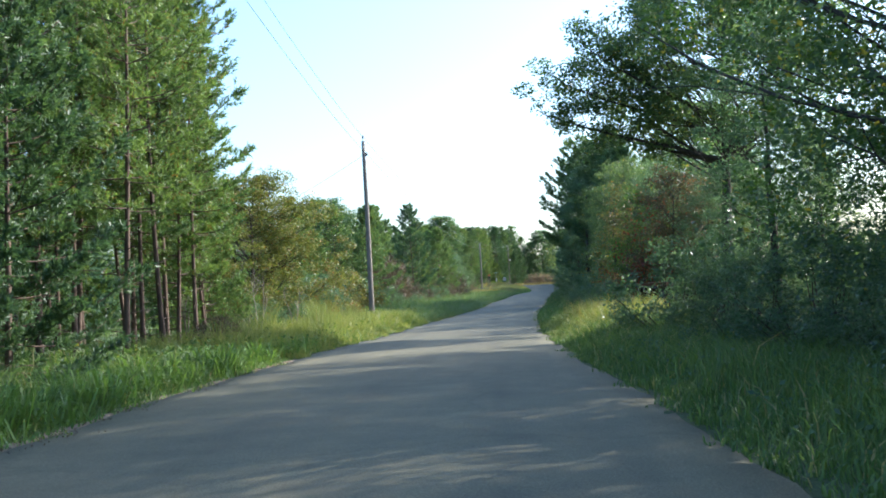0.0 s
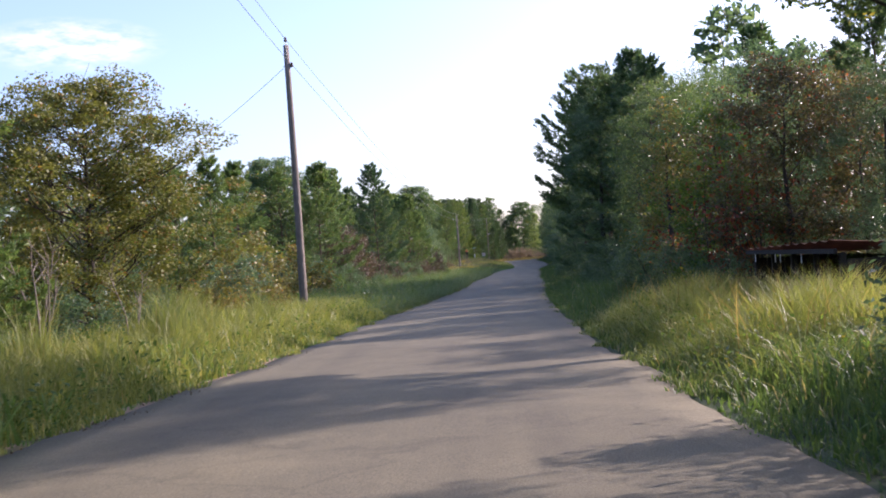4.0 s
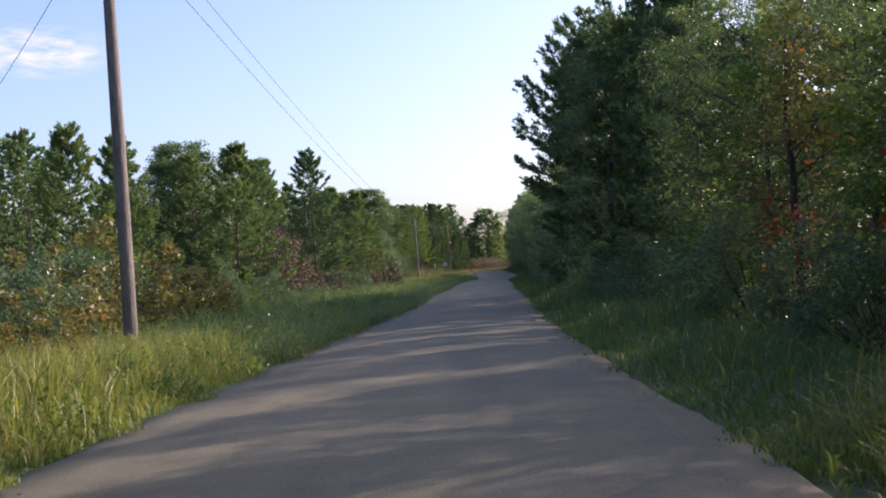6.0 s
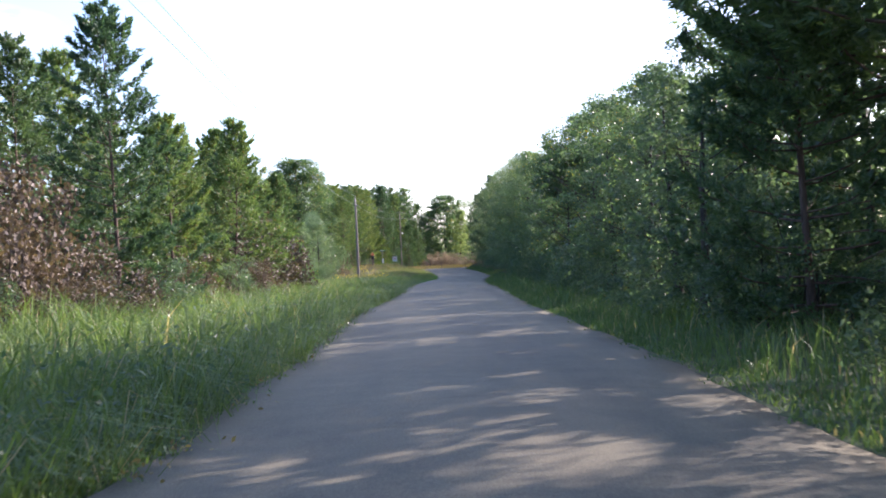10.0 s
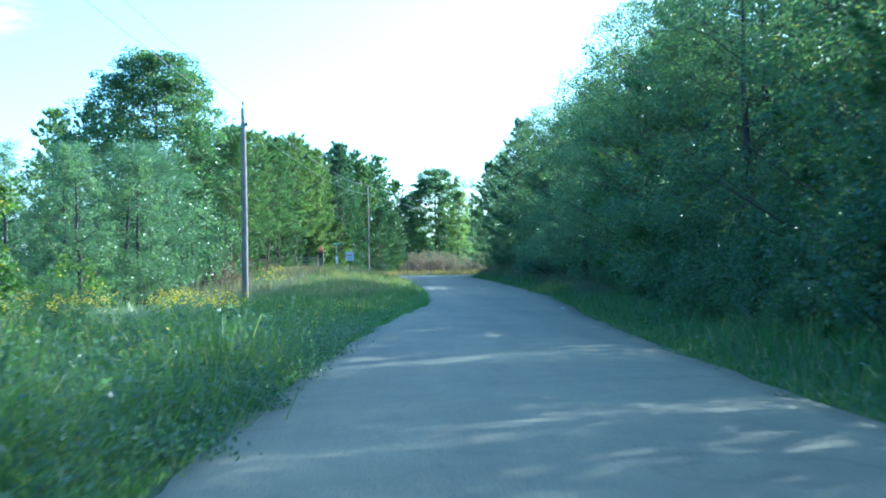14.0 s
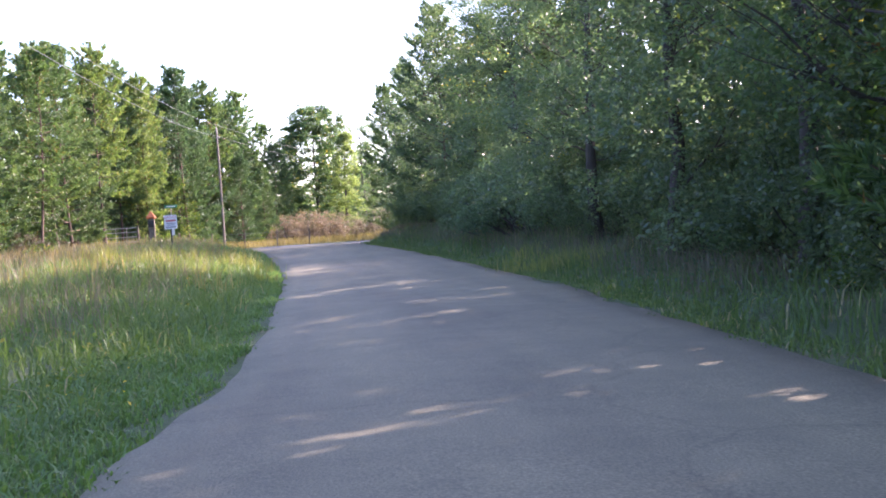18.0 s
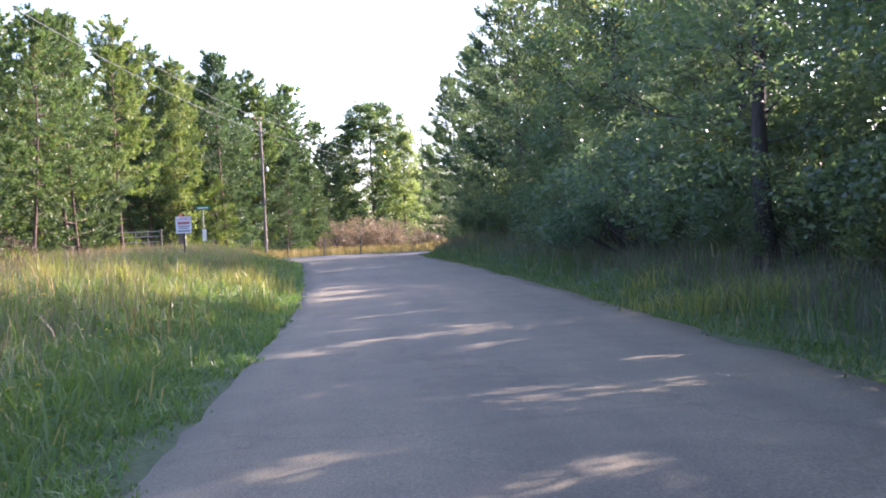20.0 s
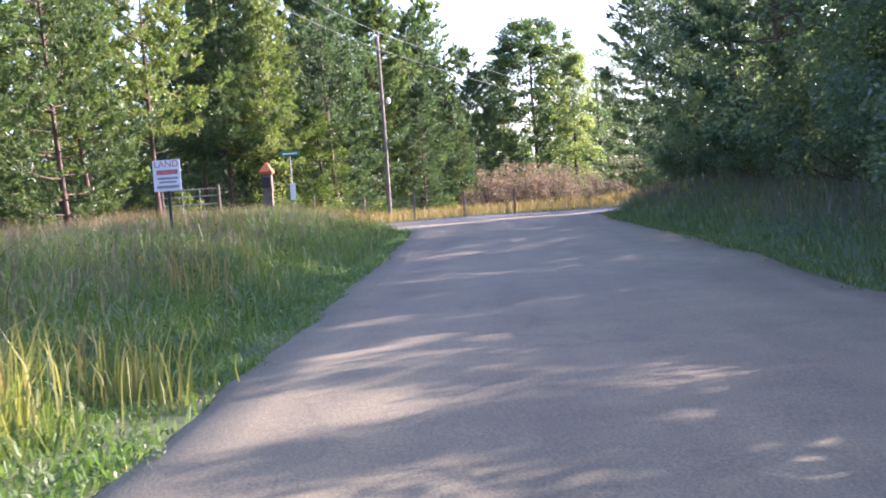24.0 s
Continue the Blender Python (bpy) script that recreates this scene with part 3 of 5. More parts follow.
def build_road():
    rng = np.random.default_rng(3)
    ys = np.arange(-60, 252.5, 0.5)
    n = 13
    wob_l = 0.055 * np.convolve(rng.normal(0, 1, len(ys) + 6), np.ones(7) / 2.65, "valid") * 0.8
    wob_r = 0.055 * np.convolve(rng.normal(0, 1, len(ys) + 6), np.ones(7) / 2.65, "valid") * 0.8
    lx, rx = left_edge(ys) + wob_l + rng.normal(0, 0.018, len(ys)), right_edge(ys) + wob_r + rng.normal(0, 0.018, len(ys))
    rx = rx + np.clip((ys - 246) / 6, 0, 1) ** 2 * 2.0
    lx = lx - np.clip((ys - 240) / 12, 0, 1) ** 2 * 9.0
    s = np.linspace(0, 1, n)
    gx = lx[:, None] * (1 - s) + rx[:, None] * s
    gy = np.repeat(ys[:, None], n, 1)
    z = smooth(gy, LAND_Y, LAND_Z) + 0.045 * (1 - (2 * s - 1) ** 2)[None, :] + 0.012 * np.sin(gy * 0.9 + gx * 1.2)
    v = np.stack([gx, gy, z], -1)
    skirt_l, skirt_r = v[:, :1].copy(), v[:, -1:].copy()
    skirt_l[..., 0] -= 0.05
    skirt_r[..., 0] += 0.05
    skirt_l[..., 2] -= 0.12
    skirt_r[..., 2] -= 0.12
    v = np.concatenate([skirt_l, v, skirt_r], 1)
    m = n + 2
    i, j = np.meshgrid(np.arange(len(ys) - 1), np.arange(m - 1), indexing="ij")
    a = (i * m + j).ravel()
    me = fast_mesh("road", v.reshape(-1, 3), [np.stack([a, a + 1, a + m + 1, a + m], 1)], ASPHALT, True)
    tagged(new("road", me), "worn grey asphalt country lane without markings", "road", kind="structure")
    # crossing lane at the far end
    xs = np.arange(-70, 60.5, 1.0)
    rows = np.linspace(0, 1, 7)
    near, far = 247.6 + 0.35 * np.sin(xs * 0.6), 254.6 + 0.35 * np.sin(xs * 0.4 + 1)
    gy = near[:, None] * (1 - rows) + far[:, None] * rows
    gx = np.repeat(xs[:, None], 7, 1)
    z = smooth(gy, LAND_Y, LAND_Z) + 0.05 + 0.02 * np.sin(gx * 0.8)
    i, j = np.meshgrid(np.arange(len(xs) - 1), np.arange(6), indexing="ij")
    a = (i * 7 + j).ravel()
    me = fast_mesh("road_crossing", np.stack([gx, gy, z - 0.02], -1).reshape(-1, 3), [np.stack([a, a + 7, a + 8, a + 1], 1)], GRAVEL, True)
    tagged(new("road_crossing", me), "grey gravel lane crossing the end of the road", "road", kind="structure")
    # sandy, littered strip where the asphalt breaks off
    for side, edge, sgn in (("left", left_edge, -1),):
        ys2 = np.arange(-30, 44, 0.5)
        w = 0.25 + 0.30 * np.abs(np.convolve(rng.normal(0, 1, len(ys2) + 4), np.ones(5) / 2.2, "valid"))
        e = edge(ys2)
        inner, outer = e - sgn * 0.12, e + sgn * w
        zz = smooth(ys2, LAND_Y, LAND_Z)
        v = np.stack([np.stack([inner, ys2, zz - 0.04], 1), np.stack([(inner + outer) / 2, ys2, zz - 0.005], 1), np.stack([outer, ys2, zz - 0.035], 1), np.stack([outer + sgn * 0.1, ys2, zz - 0.12], 1)], 1)
        i, j = np.meshgrid(np.arange(len(ys2) - 1), np.arange(3), indexing="ij")
        a = (i * 4 + j).ravel()
        q = np.stack([a, a + 1, a + 5, a + 4], 1)
        me = fast_mesh("trim_" + side, v.reshape(-1, 3), [q if sgn > 0 else q[:, ::-1]], SHOULDER, True)
        tagged(new("trim_" + side + "_shoulder", me), "narrow sandy shoulder with pine straw", "shoulder", kind="structure")


build_ground()
build_road()

# ---- tree models ----
PINES_TALL = [pine(11 + i, 14.5, (0.30, 0.22, 0.36)[i], 2.1, 20, NEEDLES, "tall pine with a long bare lower trunk", 0.18, 15, 0.042, 0.5, 0.6, girth=0.78) for i in range(3)]
PINES = [pine(21 + i, 10.0, 0.03, 3.1, 36, NEEDLES, "young green pine in the roadside tree line", 0.18, 15, 0.055, 0.85, 0.52) for i in range(4)]
PINES_DARK = [pine(31 + i, 12.0, 0.05, 3.3, 36, NEEDLES_DARK, "dark green pine at the edge of the woods", 0.18, 14, 0.058, 0.75, 0.58) for i in range(3)]
PINES_HIGH = [pine(26 + i, 14.0, 0.27, 3.2, 38, NEEDLES_DARK if i else NEEDLES, "tall full-crowned pine at the junction", 0.2, 13, 0.065, 0.6, 0.66) for i in range(2)]
VINE_PINE = pine(29, 13.6, 0.2, 2.4, 24, NEEDLES, "tall pine with a vine climbing its trunk", 0.19, 13, 0.06, 0.6, 0.66, vine=0.93)
PINE_WIDE = pine(36, 10.5, 0.34, 3.6, 52, NEEDLES_DARK, "broad dark pine with a stout bare trunk near the road", 0.18, 15, 0.05, 0.42, 0.42, girth=1.6)
PINES_MID = [pine(33 + i, 12.0, 0.06, 3.3, 15, NEEDLES_DARK if i else NEEDLES, "full green pine in the second row", 0.22, 9, 0.13, 0.72, 0.62) for i in range(2)]
PINES_FAR = [pine(37 + i, 12.0, 0.05, 3.0, 8, NEEDLES_DARK, "dark pine deep in the woods", 0.45, 7, 0.19, 0.75, 0.7) for i in range(2)]
OAKS = [broadleaf("oak_tree", 41 + i, 11.0, 0.14, 8.0, 172, 195, LEAF_OAK, 0.087, "leafy green oak standing close to the road", "oak tree", every=3) for i in range(3)]
LIMB_OAK = broadleaf("oak_tree", 45, 13.4, 0.48, 8.8, 420, 170, LEAF_OAK, 0.125, "oak whose long limb reaches over the road", "oak tree", every=3, limbs=((181, 5.7, 7.6, 6.4, 26), (150, 5.6, 7.2, 4.6, 14), (192, 6.8, 9.8, 5.0, 30), (172, 6.6, 8.8, 5.6, 24)))
DARK_TREES = [broadleaf("broadleaf_tree", 51 + i, 10.0, 0.08, 5.6, 155, 165, LEAF_DARK, 0.092, "dense dark green tree in the roadside wood", "tree", shape='column', every=4, low=0.5) for i in range(4)]
DARK_MID = [broadleaf("broadleaf_tree", 154 + i, 10.0, 0.06, 5.8, 150, 55, LEAF_DARK, 0.17, "dense dark green tree in the roadside wood", "tree", shape='column', every=5, low=0.4, puff=0.85) for i in range(2)]
OAKS_MID = [broadleaf("oak_tree", 144 + i, 11.0, 0.1, 7.6, 170, 62, LEAF_OAK, 0.165, "leafy green oak at the wood edge", "oak tree", every=4, puff=0.9) for i in range(2)]
VINE_SAPLINGS = [broadleaf("vine_hung_sapling", 164 + i, 6.0, 0.03, 2.6, 60, 48, LEAF_LIGHT, 0.17, "sapling hung with pale green vines", "sapling", shape='column', every=4, puff=0.75) for i in range(2)]
# same oak in lighter leaves: its sunlit look comes from the leaf colour
LIT_OAK = broadleaf("oak_tree", 47, 11.0, 0.14, 8.0, 200, 150, LEAF_LIGHT, 0.115, "sunlit yellow-green oak standing close to the road", "oak tree", every=3)
BACK_TREES = [broadleaf("broadleaf_tree", 57 + i, 10.5, 0.03, 7.0, 80, 38, LEAF_DARK, 0.36, "dark tree deep in the roadside wood", "tree", shape='column', every=9) for i in range(2)]
LIGHT_TREES = [broadleaf("broadleaf_tree", 61 + i, 8.0, 0.06, 4.6, 110, 80, LEAF_LIGHT, 0.15, "light green young tree along the road", "tree", shape='column', every=3) for i in range(2)]
GUM = broadleaf("sweetgum_tree", 71, 7.9, 0.04, 8.0, 520, 150, LEAF_GUM, 0.105, "yellowing sweetgum with a broad rounded crown", "tree", shape='round', puff=0.75, every=4)
ROUND_TREE = broadleaf("broadleaf_tree", 75, 13.0, 0.10, 8.2, 420, 130, LEAF_OAK, 0.17, "tall round-crowned green tree by the wires", "tree", every=5)
POPLAR = broadleaf("poplar_tree", 77, 14.5, 0.05, 9.4, 460, 90, LEAF_OAK, 0.24, "tall airy tree behind the junction", "tree", puff=0.85, every=8)
VINE_TREE = broadleaf("vine_covered_tree", 79, 10.4, 0.03, 3.1, 140, 85, LEAF_VINE, 0.18, "vine-covered narrow sunlit light green tree at the junction", "tree", shape='column', every=4)
SLENDER = broadleaf("broadleaf_tree", 80, 10.4, 0.03, 2.8, 110, 90, LEAF_LIGHT, 0.15, "slender light green tree rising from the wood", "tree", shape='column', every=4)
SHRUBS = [shrub(81 + i, 2.6, 3.4, 48, 135, LEAF_DARK, 0.08, "dark green shrub under the trees") for i in range(3)]
SHRUBS_LIGHT = [shrub(85 + i, 1.8, 2.6, 34, 46, LEAF_LIGHT, 0.13, "light green bush beside the verge") for i in range(2)]
SHRUB_GUM = shrub(88, 2.6, 3.2, 46, 75, LEAF_GOLD, 0.125, "yellow and orange sapling thicket near the pole")
SHRUBS_BROWN = [shrub(90 + i, 2.8, 3.6, 80, 60, LEAF_BROWN, 0.11, "withered russet brown shrub") for i in range(2)]
SHRUB_PINK = shrub(95, 2.8, 3.4, 70, 60, LEAF_PINK, 0.11, "dry pinkish-brown shrub behind the junction")
RUSSET = broadleaf("broadleaf_tree", 64, 6.4, 0.08, 4.6, 150, 105, LEAF_RUSSET, 0.1, "russet and green young tree turning for autumn", "tree", every=3)
# golden leaves stand for sunlight on this greenish-yellow crown
LIT_YOUNG = broadleaf("broadleaf_tree", 66, 6.6, 0.2, 2.4, 60, 70, LEAF_GOLD, 0.11, "slender young tree coloured sunlit yellow at the wood edge", "tree", shape='column', every=3)
SHRUB_RED = shrub(93, 3.6, 1.5, 30, 13, LEAF_RED, 0.12, "slender creeper with red autumn leaves at the wood edge")

# ---- the left side, from the start of the lane to the junction ----
rnd = random.Random(5)
STAND = "pines of the left stand"
for i, (x, y, s) in enumerate([(-11.2, 13, 0.95), (-10.6, 21, 1.0), (-12.8, 24, 1.05), (-10.2, 27.5, 0.95), (-13.6, 30, 1.1), (-11.0, 33, 1.0), (-10.9, 36.0, 0.92), (-12.4, 37.5, 1.05),
                               (-14.6, 35, 1.1), (-16.5, 26, 1.05), (-15.4, 19, 1.0), (-18, 33, 1.1), (-17.4, 40, 1.05), (-20.5, 38, 1.1), (-20, 28, 1.0), (-22, 22, 1.1), (-14.5, 12, 1.0),
                               (-24, 36, 1.1), (-26, 44, 1.05), (-22, 46, 1.0), (-19, 14, 1.05), (-27, 30, 1.1), (-30, 40, 1.1), (-25, 14, 1.0), (-13, 5, 1.0), (-17, 3, 1.0), (-31, 24, 1.1)]):
    plant(PINES_TALL[i % 3] if x > -19 else PINES_MID[i % 2], x, y, s if x > -19 else s * 1.2, group=STAND)
for i in range(22):
    plant(PINES_TALL[i % 3], -11.5 - 7.5 * rnd.random(), 14 + 1.35 * i + rnd.uniform(-1, 1), rnd.uniform(0.78, 1.0), group=STAND)
for i, (x, y, s) in enumerate([(-9.9, 17.5, 0.8), (-12.3, 16.0, 0.9), (-14.6, 22.6, 0.8), (-16, 30.5, 0.85), (-12, 41, 0.7), (-15, 45, 0.75), (-19, 43, 0.8)]):
    plant((PINES_DARK + PINES)[i % 7], x, y, s, group=STAND)
plant(PINES_DARK[0], -9.5, 19.6, 0.74, group=STAND)
plant(GUM, -12.3, 49.8, 0.92, 20, tall=0.98)


def bare_sapling(seed, height):
    rng = np.random.default_rng(seed)
    top = empty("bare_sapling", (0, 0, -200), label="dead pale sapling with bare forked twigs", category="sapling")
    pieces = []
    for _ in range(3):
        a = rng.uniform(0, 6.28)
        tip = np.array([np.cos(a) * 0.5, np.sin(a) * 0.5, height * rng.uniform(0.7, 1)])
        mid = tip * 0.5 + rng.normal(0, 0.08, 3)
        pieces.append(tube(np.stack([np.zeros(3), mid, tip]), np.array([0.028, 0.02, 0.006]), 6))
        for _ in range(4):
            q = rng.uniform(0.4, 0.9)
            b = mid * (1 - q) + tip * q
            e = b + np.array([rng.normal(0, 0.3), rng.normal(0, 0.3), rng.uniform(0.2, 0.6)])
            pieces.append(tube(np.stack([b, (b + e) / 2 + rng.normal(0, 0.04, 3), e]), np.array([0.012, 0.008, 0.003]), 4))
    v, f = joined(pieces)
    tagged(mesh_part("branchwork", fast_mesh("branchwork", v, [f], POLE_WOOD), top), kind="stuff")
    return top


SAPLING = bare_sapling(7, 2.4)
for x, y, s in [(-9.9, 40.5, 1.0), (-10.9, 42.5, 1.1), (-9.2, 43.6, 0.8), (-12.3, 39.5, 1.0)]:
    plant(SAPLING, x, y, s)
for x, y, s, k in [(-9.6, 42.5, 0.55, 0), (-9.3, 46.5, 0.6, 1), (-10.2, 54, 0.8, 2), (-9.4, 57.5, 0.7, 2), (-11.8, 61, 0.9, 2), (-10.3, 65.5, 0.95, 2), (-13.0, 68, 1.0, 2), (-12.0, 73, 0.9, 1), (-12.3, 84, 1.0, 2), (-15, 80, 1.1, 2), (-9.0, 63.5, 0.55, 1), (-11.5, 78, 0.8, 0)]:
    plant((SHRUBS_LIGHT + [SHRUB_GUM])[k], x, y, s)
plant(SHRUBS_BROWN[0], -8.8, 31.0, 0.5, label="russet vine-covered shrub at the stand's edge")
plant(SHRUBS_BROWN[1], -9.6, 33.5, 0.55, label="russet vine-covered shrub at the stand's edge")
for i, (x, y, s) in enumerate([(-10.6, 60.8, 0.9), (-12.2, 64, 1.15), (-13.6, 70, 1.3), (-11.3, 69.5, 0.9), (-14.5, 76, 1.3), (-12.6, 80, 1.1), (-13.6, 92, 1.2), (-16, 86, 1.4), (-9.9, 47.5, 0.6), (-10.6, 44.6, 0.7)]):
    plant(SHRUBS[i % 3], x, y, s, group="dark shrubs near the first pole")
for x, y, s in [(-10.9, 62.4, 1.1), (-12.3, 70.6, 1.5), (-11.4, 76.4, 1.25), (-13.6, 74.0, 1.4)]:
    plant(SHRUB_GUM, x, y, s)
# pine row beyond the first pole
ROW = "pines of the left row"
for i, (x, y, h) in enumerate([(-24.4, 95, 10.2), (-24.4, 101, 10.0), (-21, 88, 9.0), (-17.8, 92, 9.1), (-14.1, 101, 9.9), (-16.5, 125, 11.3), (-11.0, 113, 10.4), (-11.8, 125, 8.4), (-11.4, 138, 8.6), (-15.8, 118, 10.7),
                               (-13.2, 133, 8.8), (-13.2, 145, 10.2), (-14.4, 151, 11.1), (-12.9, 153, 10.6), (-13.6, 158, 10.7), (-12.4, 164, 8.6), (-15.0, 180, 9.1), (-14.0, 172, 9.0), (-18.5, 109, 10.4), (-20, 116, 10.6),
                               (-20, 98, 9.6), (-27, 92, 9.8), (-30, 86, 9.8), (-26, 80, 9.2), (-33, 78, 9.6), (-18, 139, 10.8), (-17.6, 148, 11.2), (-18.4, 160, 10.8), (-20, 130, 11), (-19, 171, 10), (-22, 152, 11), (-24, 125, 11),
                               (-28, 108, 10.6), (-32, 98, 10.4), (-36, 88, 10.2), (-22, 180, 11), (-26, 165, 11), (-27, 140, 11), (-17.5, 84, 8.6), (-21.5, 78, 8.4), (-28, 72, 9.0), (-9.9, 129, 8.6), (-9.9, 147, 7.6)]):
    k = rnd.random()
    proto, own = (PINES_DARK[i % 3], 12.0) if k < 0.25 else (PINES[i % 4], 10.0)
    if x < -18.2:
        proto, own = PINES_MID[i % 2], 12.0
    plant(proto, x, y, h / own * rnd.uniform(0.97, 1.03), group=ROW)
plant(SHRUBS_BROWN[0], -12.5, 106, 1.3, tall=1.45, label="large withered russet thicket among the pines")
plant(SHRUBS_BROWN[0], -13.2, 111.0, 1.45, tall=1.4, label="large withered russet thicket among the pines")
plant(SHRUBS_BROWN[1], -8.9, 131.8, 1.5, tall=1.3, label="large withered russet thicket by the verge")
plant(SHRUBS_BROWN[0], -8.2, 124, 0.8, 50)
plant(ROUND_TREE, -19.8, 112, 0.88, label="broad brownish-green tree among the pines")
for i, (x, y, s) in enumerate([(-12.4, 104, 0.9), (-10.3, 108, 1.05), (-9.6, 112, 0.9), (-10.2, 119, 1.1), (-8.6, 122, 0.9), (-9.6, 128, 1.0), (-11.0, 130, 0.85), (-10.6, 139, 1.15), (-9.9, 143, 1.1), (-9.2, 148, 0.8), (-11.8, 97, 0.9)]):
    plant(SHRUBS_LIGHT[i % 2] if y > 134 else SHRUBS_BROWN[i % 2] if i % 2 else SHRUBS[i % 3], x, y, s)
for i, (x, y, s) in enumerate([(-13.5, 88, 1.0), (-11.8, 92, 0.85), (-9.3, 95, 0.6), (-16, 98, 1.0), (-13, 116, 0.9), (-12, 124, 0.8), (-8.2, 152, 0.7), (-9.8, 158, 0.9), (-9.6, 164, 0.95), (-11, 168, 1.0), (-10.4, 175, 1.0), (-11.5, 182, 1.1), (-10, 188, 0.9), (-8.8, 172, 0.6)]):
    plant((SHRUBS_LIGHT + SHRUBS)[i % 5], x, y, s)
for i, (x, y, s) in enumerate([(-11.0, 150.5, 0.6), (-11.6, 160, 0.62), (-11.2, 169, 0.6), (-12.2, 176, 0.66), (-10.6, 189, 0.6), (-11.6, 184, 0.6), (-10.6, 155, 0.45)]):
    plant(VINE_SAPLINGS[i % 2] if y < 180 else DARK_MID[i % 2], x, y, s * 1.45 if y < 180 else s, group="vine-hung saplings of the left row")
# round tree, thicket and pines behind the second pole
plant(ROUND_TREE, -15.0, 213, 1.2, 40, tall=0.92)
plant(SHRUBS[1], -11.0, 203, 1.7, tall=1.3, label="tall dark vine-covered thicket before the round tree")
for i, (x, y, s) in enumerate([(-11.4, 190, 0.95), (-11.8, 197, 1.0), (-12.6, 204, 1.05), (-17.5, 205, 1.1), (-15.5, 195, 1.0), (-18.5, 196, 1.0)]):
    plant(DARK_TREES[i % 4], x, y, s * 0.72, group="thicket by the second pole")
END = "pines at the junction"
for i, (x, y, h) in enumerate([(-10.2, 232, 10.8), (-9.7, 238, 11.6), (-8.8, 244, 12.5), (-9.6, 257.5, 14.0), (-5.2, 262, 14.2), (-4.4, 272, 14.3), (-1.9, 285, 15.0), (0.3, 291, 12.5), (-9.6, 215, 9.7), (-11.6, 222, 10.6), (-12.5, 228, 11.4),
                               (-13.5, 236, 12.6), (-12, 246, 13.0), (-11, 258, 14), (-9.4, 264, 13.6), (-8, 272, 14.4), (-14.8, 243, 13), (-16, 230, 12.4), (-15, 254, 13.6), (-12.6, 268, 14), (-6.5, 280, 14.6), (-18, 240, 13), (-19, 250, 13.4),
                               (-10, 284, 15), (-15, 275, 14.6), (-3.4, 292, 14.5), (-20, 262, 14), (-22, 234, 13), (-23, 248, 13), (-2.0, 277, 11.5), (3.2, 300, 11), (8.0, 306, 10.5), (-24, 222, 12), (-20, 218, 12), (-26, 260, 13), (13, 308, 11)]):
    proto, own = (PINES_DARK[i % 3], 12.0) if i % 3 == 1 else (PINES_HIGH[i % 2], 14.0)
    if x < -13 or y > 276:
        proto, own = PINES_MID[i % 2], 12.0
    plant(proto, x, y, h / own, group=END)
for i in range(11):
    plant(SHRUBS[i % 3], -17 + 1.15 * i, 264 + 3.5 * (i % 4) + rnd.uniform(-1, 1), rnd.uniform(1.1, 1.7), group="shrubs under the junction pines")
for i in range(10):
    plant(PINES_MID[i % 2], -22 + 2.3 * i, 284 + 5 * (i % 3), rnd.uniform(0.8, 1.0), group=END)
for i in range(12):
    plant(PINES_MID[i % 2], -27 + 2.3 * i, 268 + 4 * (i % 3), rnd.uniform(0.95, 1.15), group=END)
for x, y, s in [(0.6, 277, 0.62), (-1.3, 271, 0.66), (1.6, 283, 0.8)]:
    plant(PINES_DARK[0], x, y, s, group=END)
plant(VINE_PINE, -7.7, 257.6, 0.95, group=END)
plant(LIGHT_TREES[0], -5.8, 260.5, 0.72, label="light green young tree before the junction pines")
plant(POPLAR, 6.0, 288, 0.93)
plant(OAKS[2], 11.6, 300, 1.2, label="tall leafy tree behind the junction")
plant(VINE_TREE, 8.5, 284, 1.02)
for i, (x, y, s) in enumerate([(2.6, 270, 0.9), (4.4, 272, 1.0), (6.0, 271, 0.95), (7.6, 273, 0.9), (9.4, 270, 0.8), (5.0, 276, 1.0), (3.4, 277, 0.9), (10.6, 268, 0.8)]):
    plant(SHRUB_PINK, x, y, s * 1.15, group="withered shrubs behind the junction")
for i, (x, y, s) in enumerate([(-6.4, 257, 0.85), (-5.2, 258.5, 0.95), (-8.2, 258, 0.8), (-9.8, 250, 0.8), (-12, 240, 0.8), (-3.4, 265, 0.7), (-0.5, 272, 0.8), (1.0, 276, 0.9)]):
    plant(SHRUBS_LIGHT[i % 2], x, y, s)
for i, (x, y, s) in enumerate([(-9.0, 214, 0.8), (-10.4, 219, 0.9), (-8.4, 223, 0.7), (-9.6, 227, 0.8), (-7.6, 209, 0.6), (-9.4, 204, 0.9)]):
    plant(SHRUBS_BROWN[i % 2] if i % 2 else SHRUBS_LIGHT[i % 2], x, y, s * 0.8)

for i in range(46):
    x, y = rnd.uniform(-62, -31), 20 + i * 6.0 + rnd.uniform(-3, 3)
    plant(PINES_FAR[i % 2], x, y, rnd.uniform(0.75, 1.05), group="far woods on the left")
for i in range(34):
    plant(BACK_TREES[i % 2], -34 - 7 * (i % 2) + rnd.uniform(-2, 2), 8 + i * 8.2, rnd.uniform(0.7, 0.95), group="far woods on the left")
for i in range(22):
    plant(BACK_TREES[i % 2], -40 + i * 4.0 + rnd.uniform(-1, 1), 322 + 8 * (i % 2), rnd.uniform(0.75, 1.0), group="far woods past the junction")
for i in range(30):
    plant(SHRUBS[i % 3], rnd.uniform(-30, -15), 14 + i * 8.5 + rnd.uniform(-3, 3), rnd.uniform(0.7, 1.2), group="shrubs in the left woods")
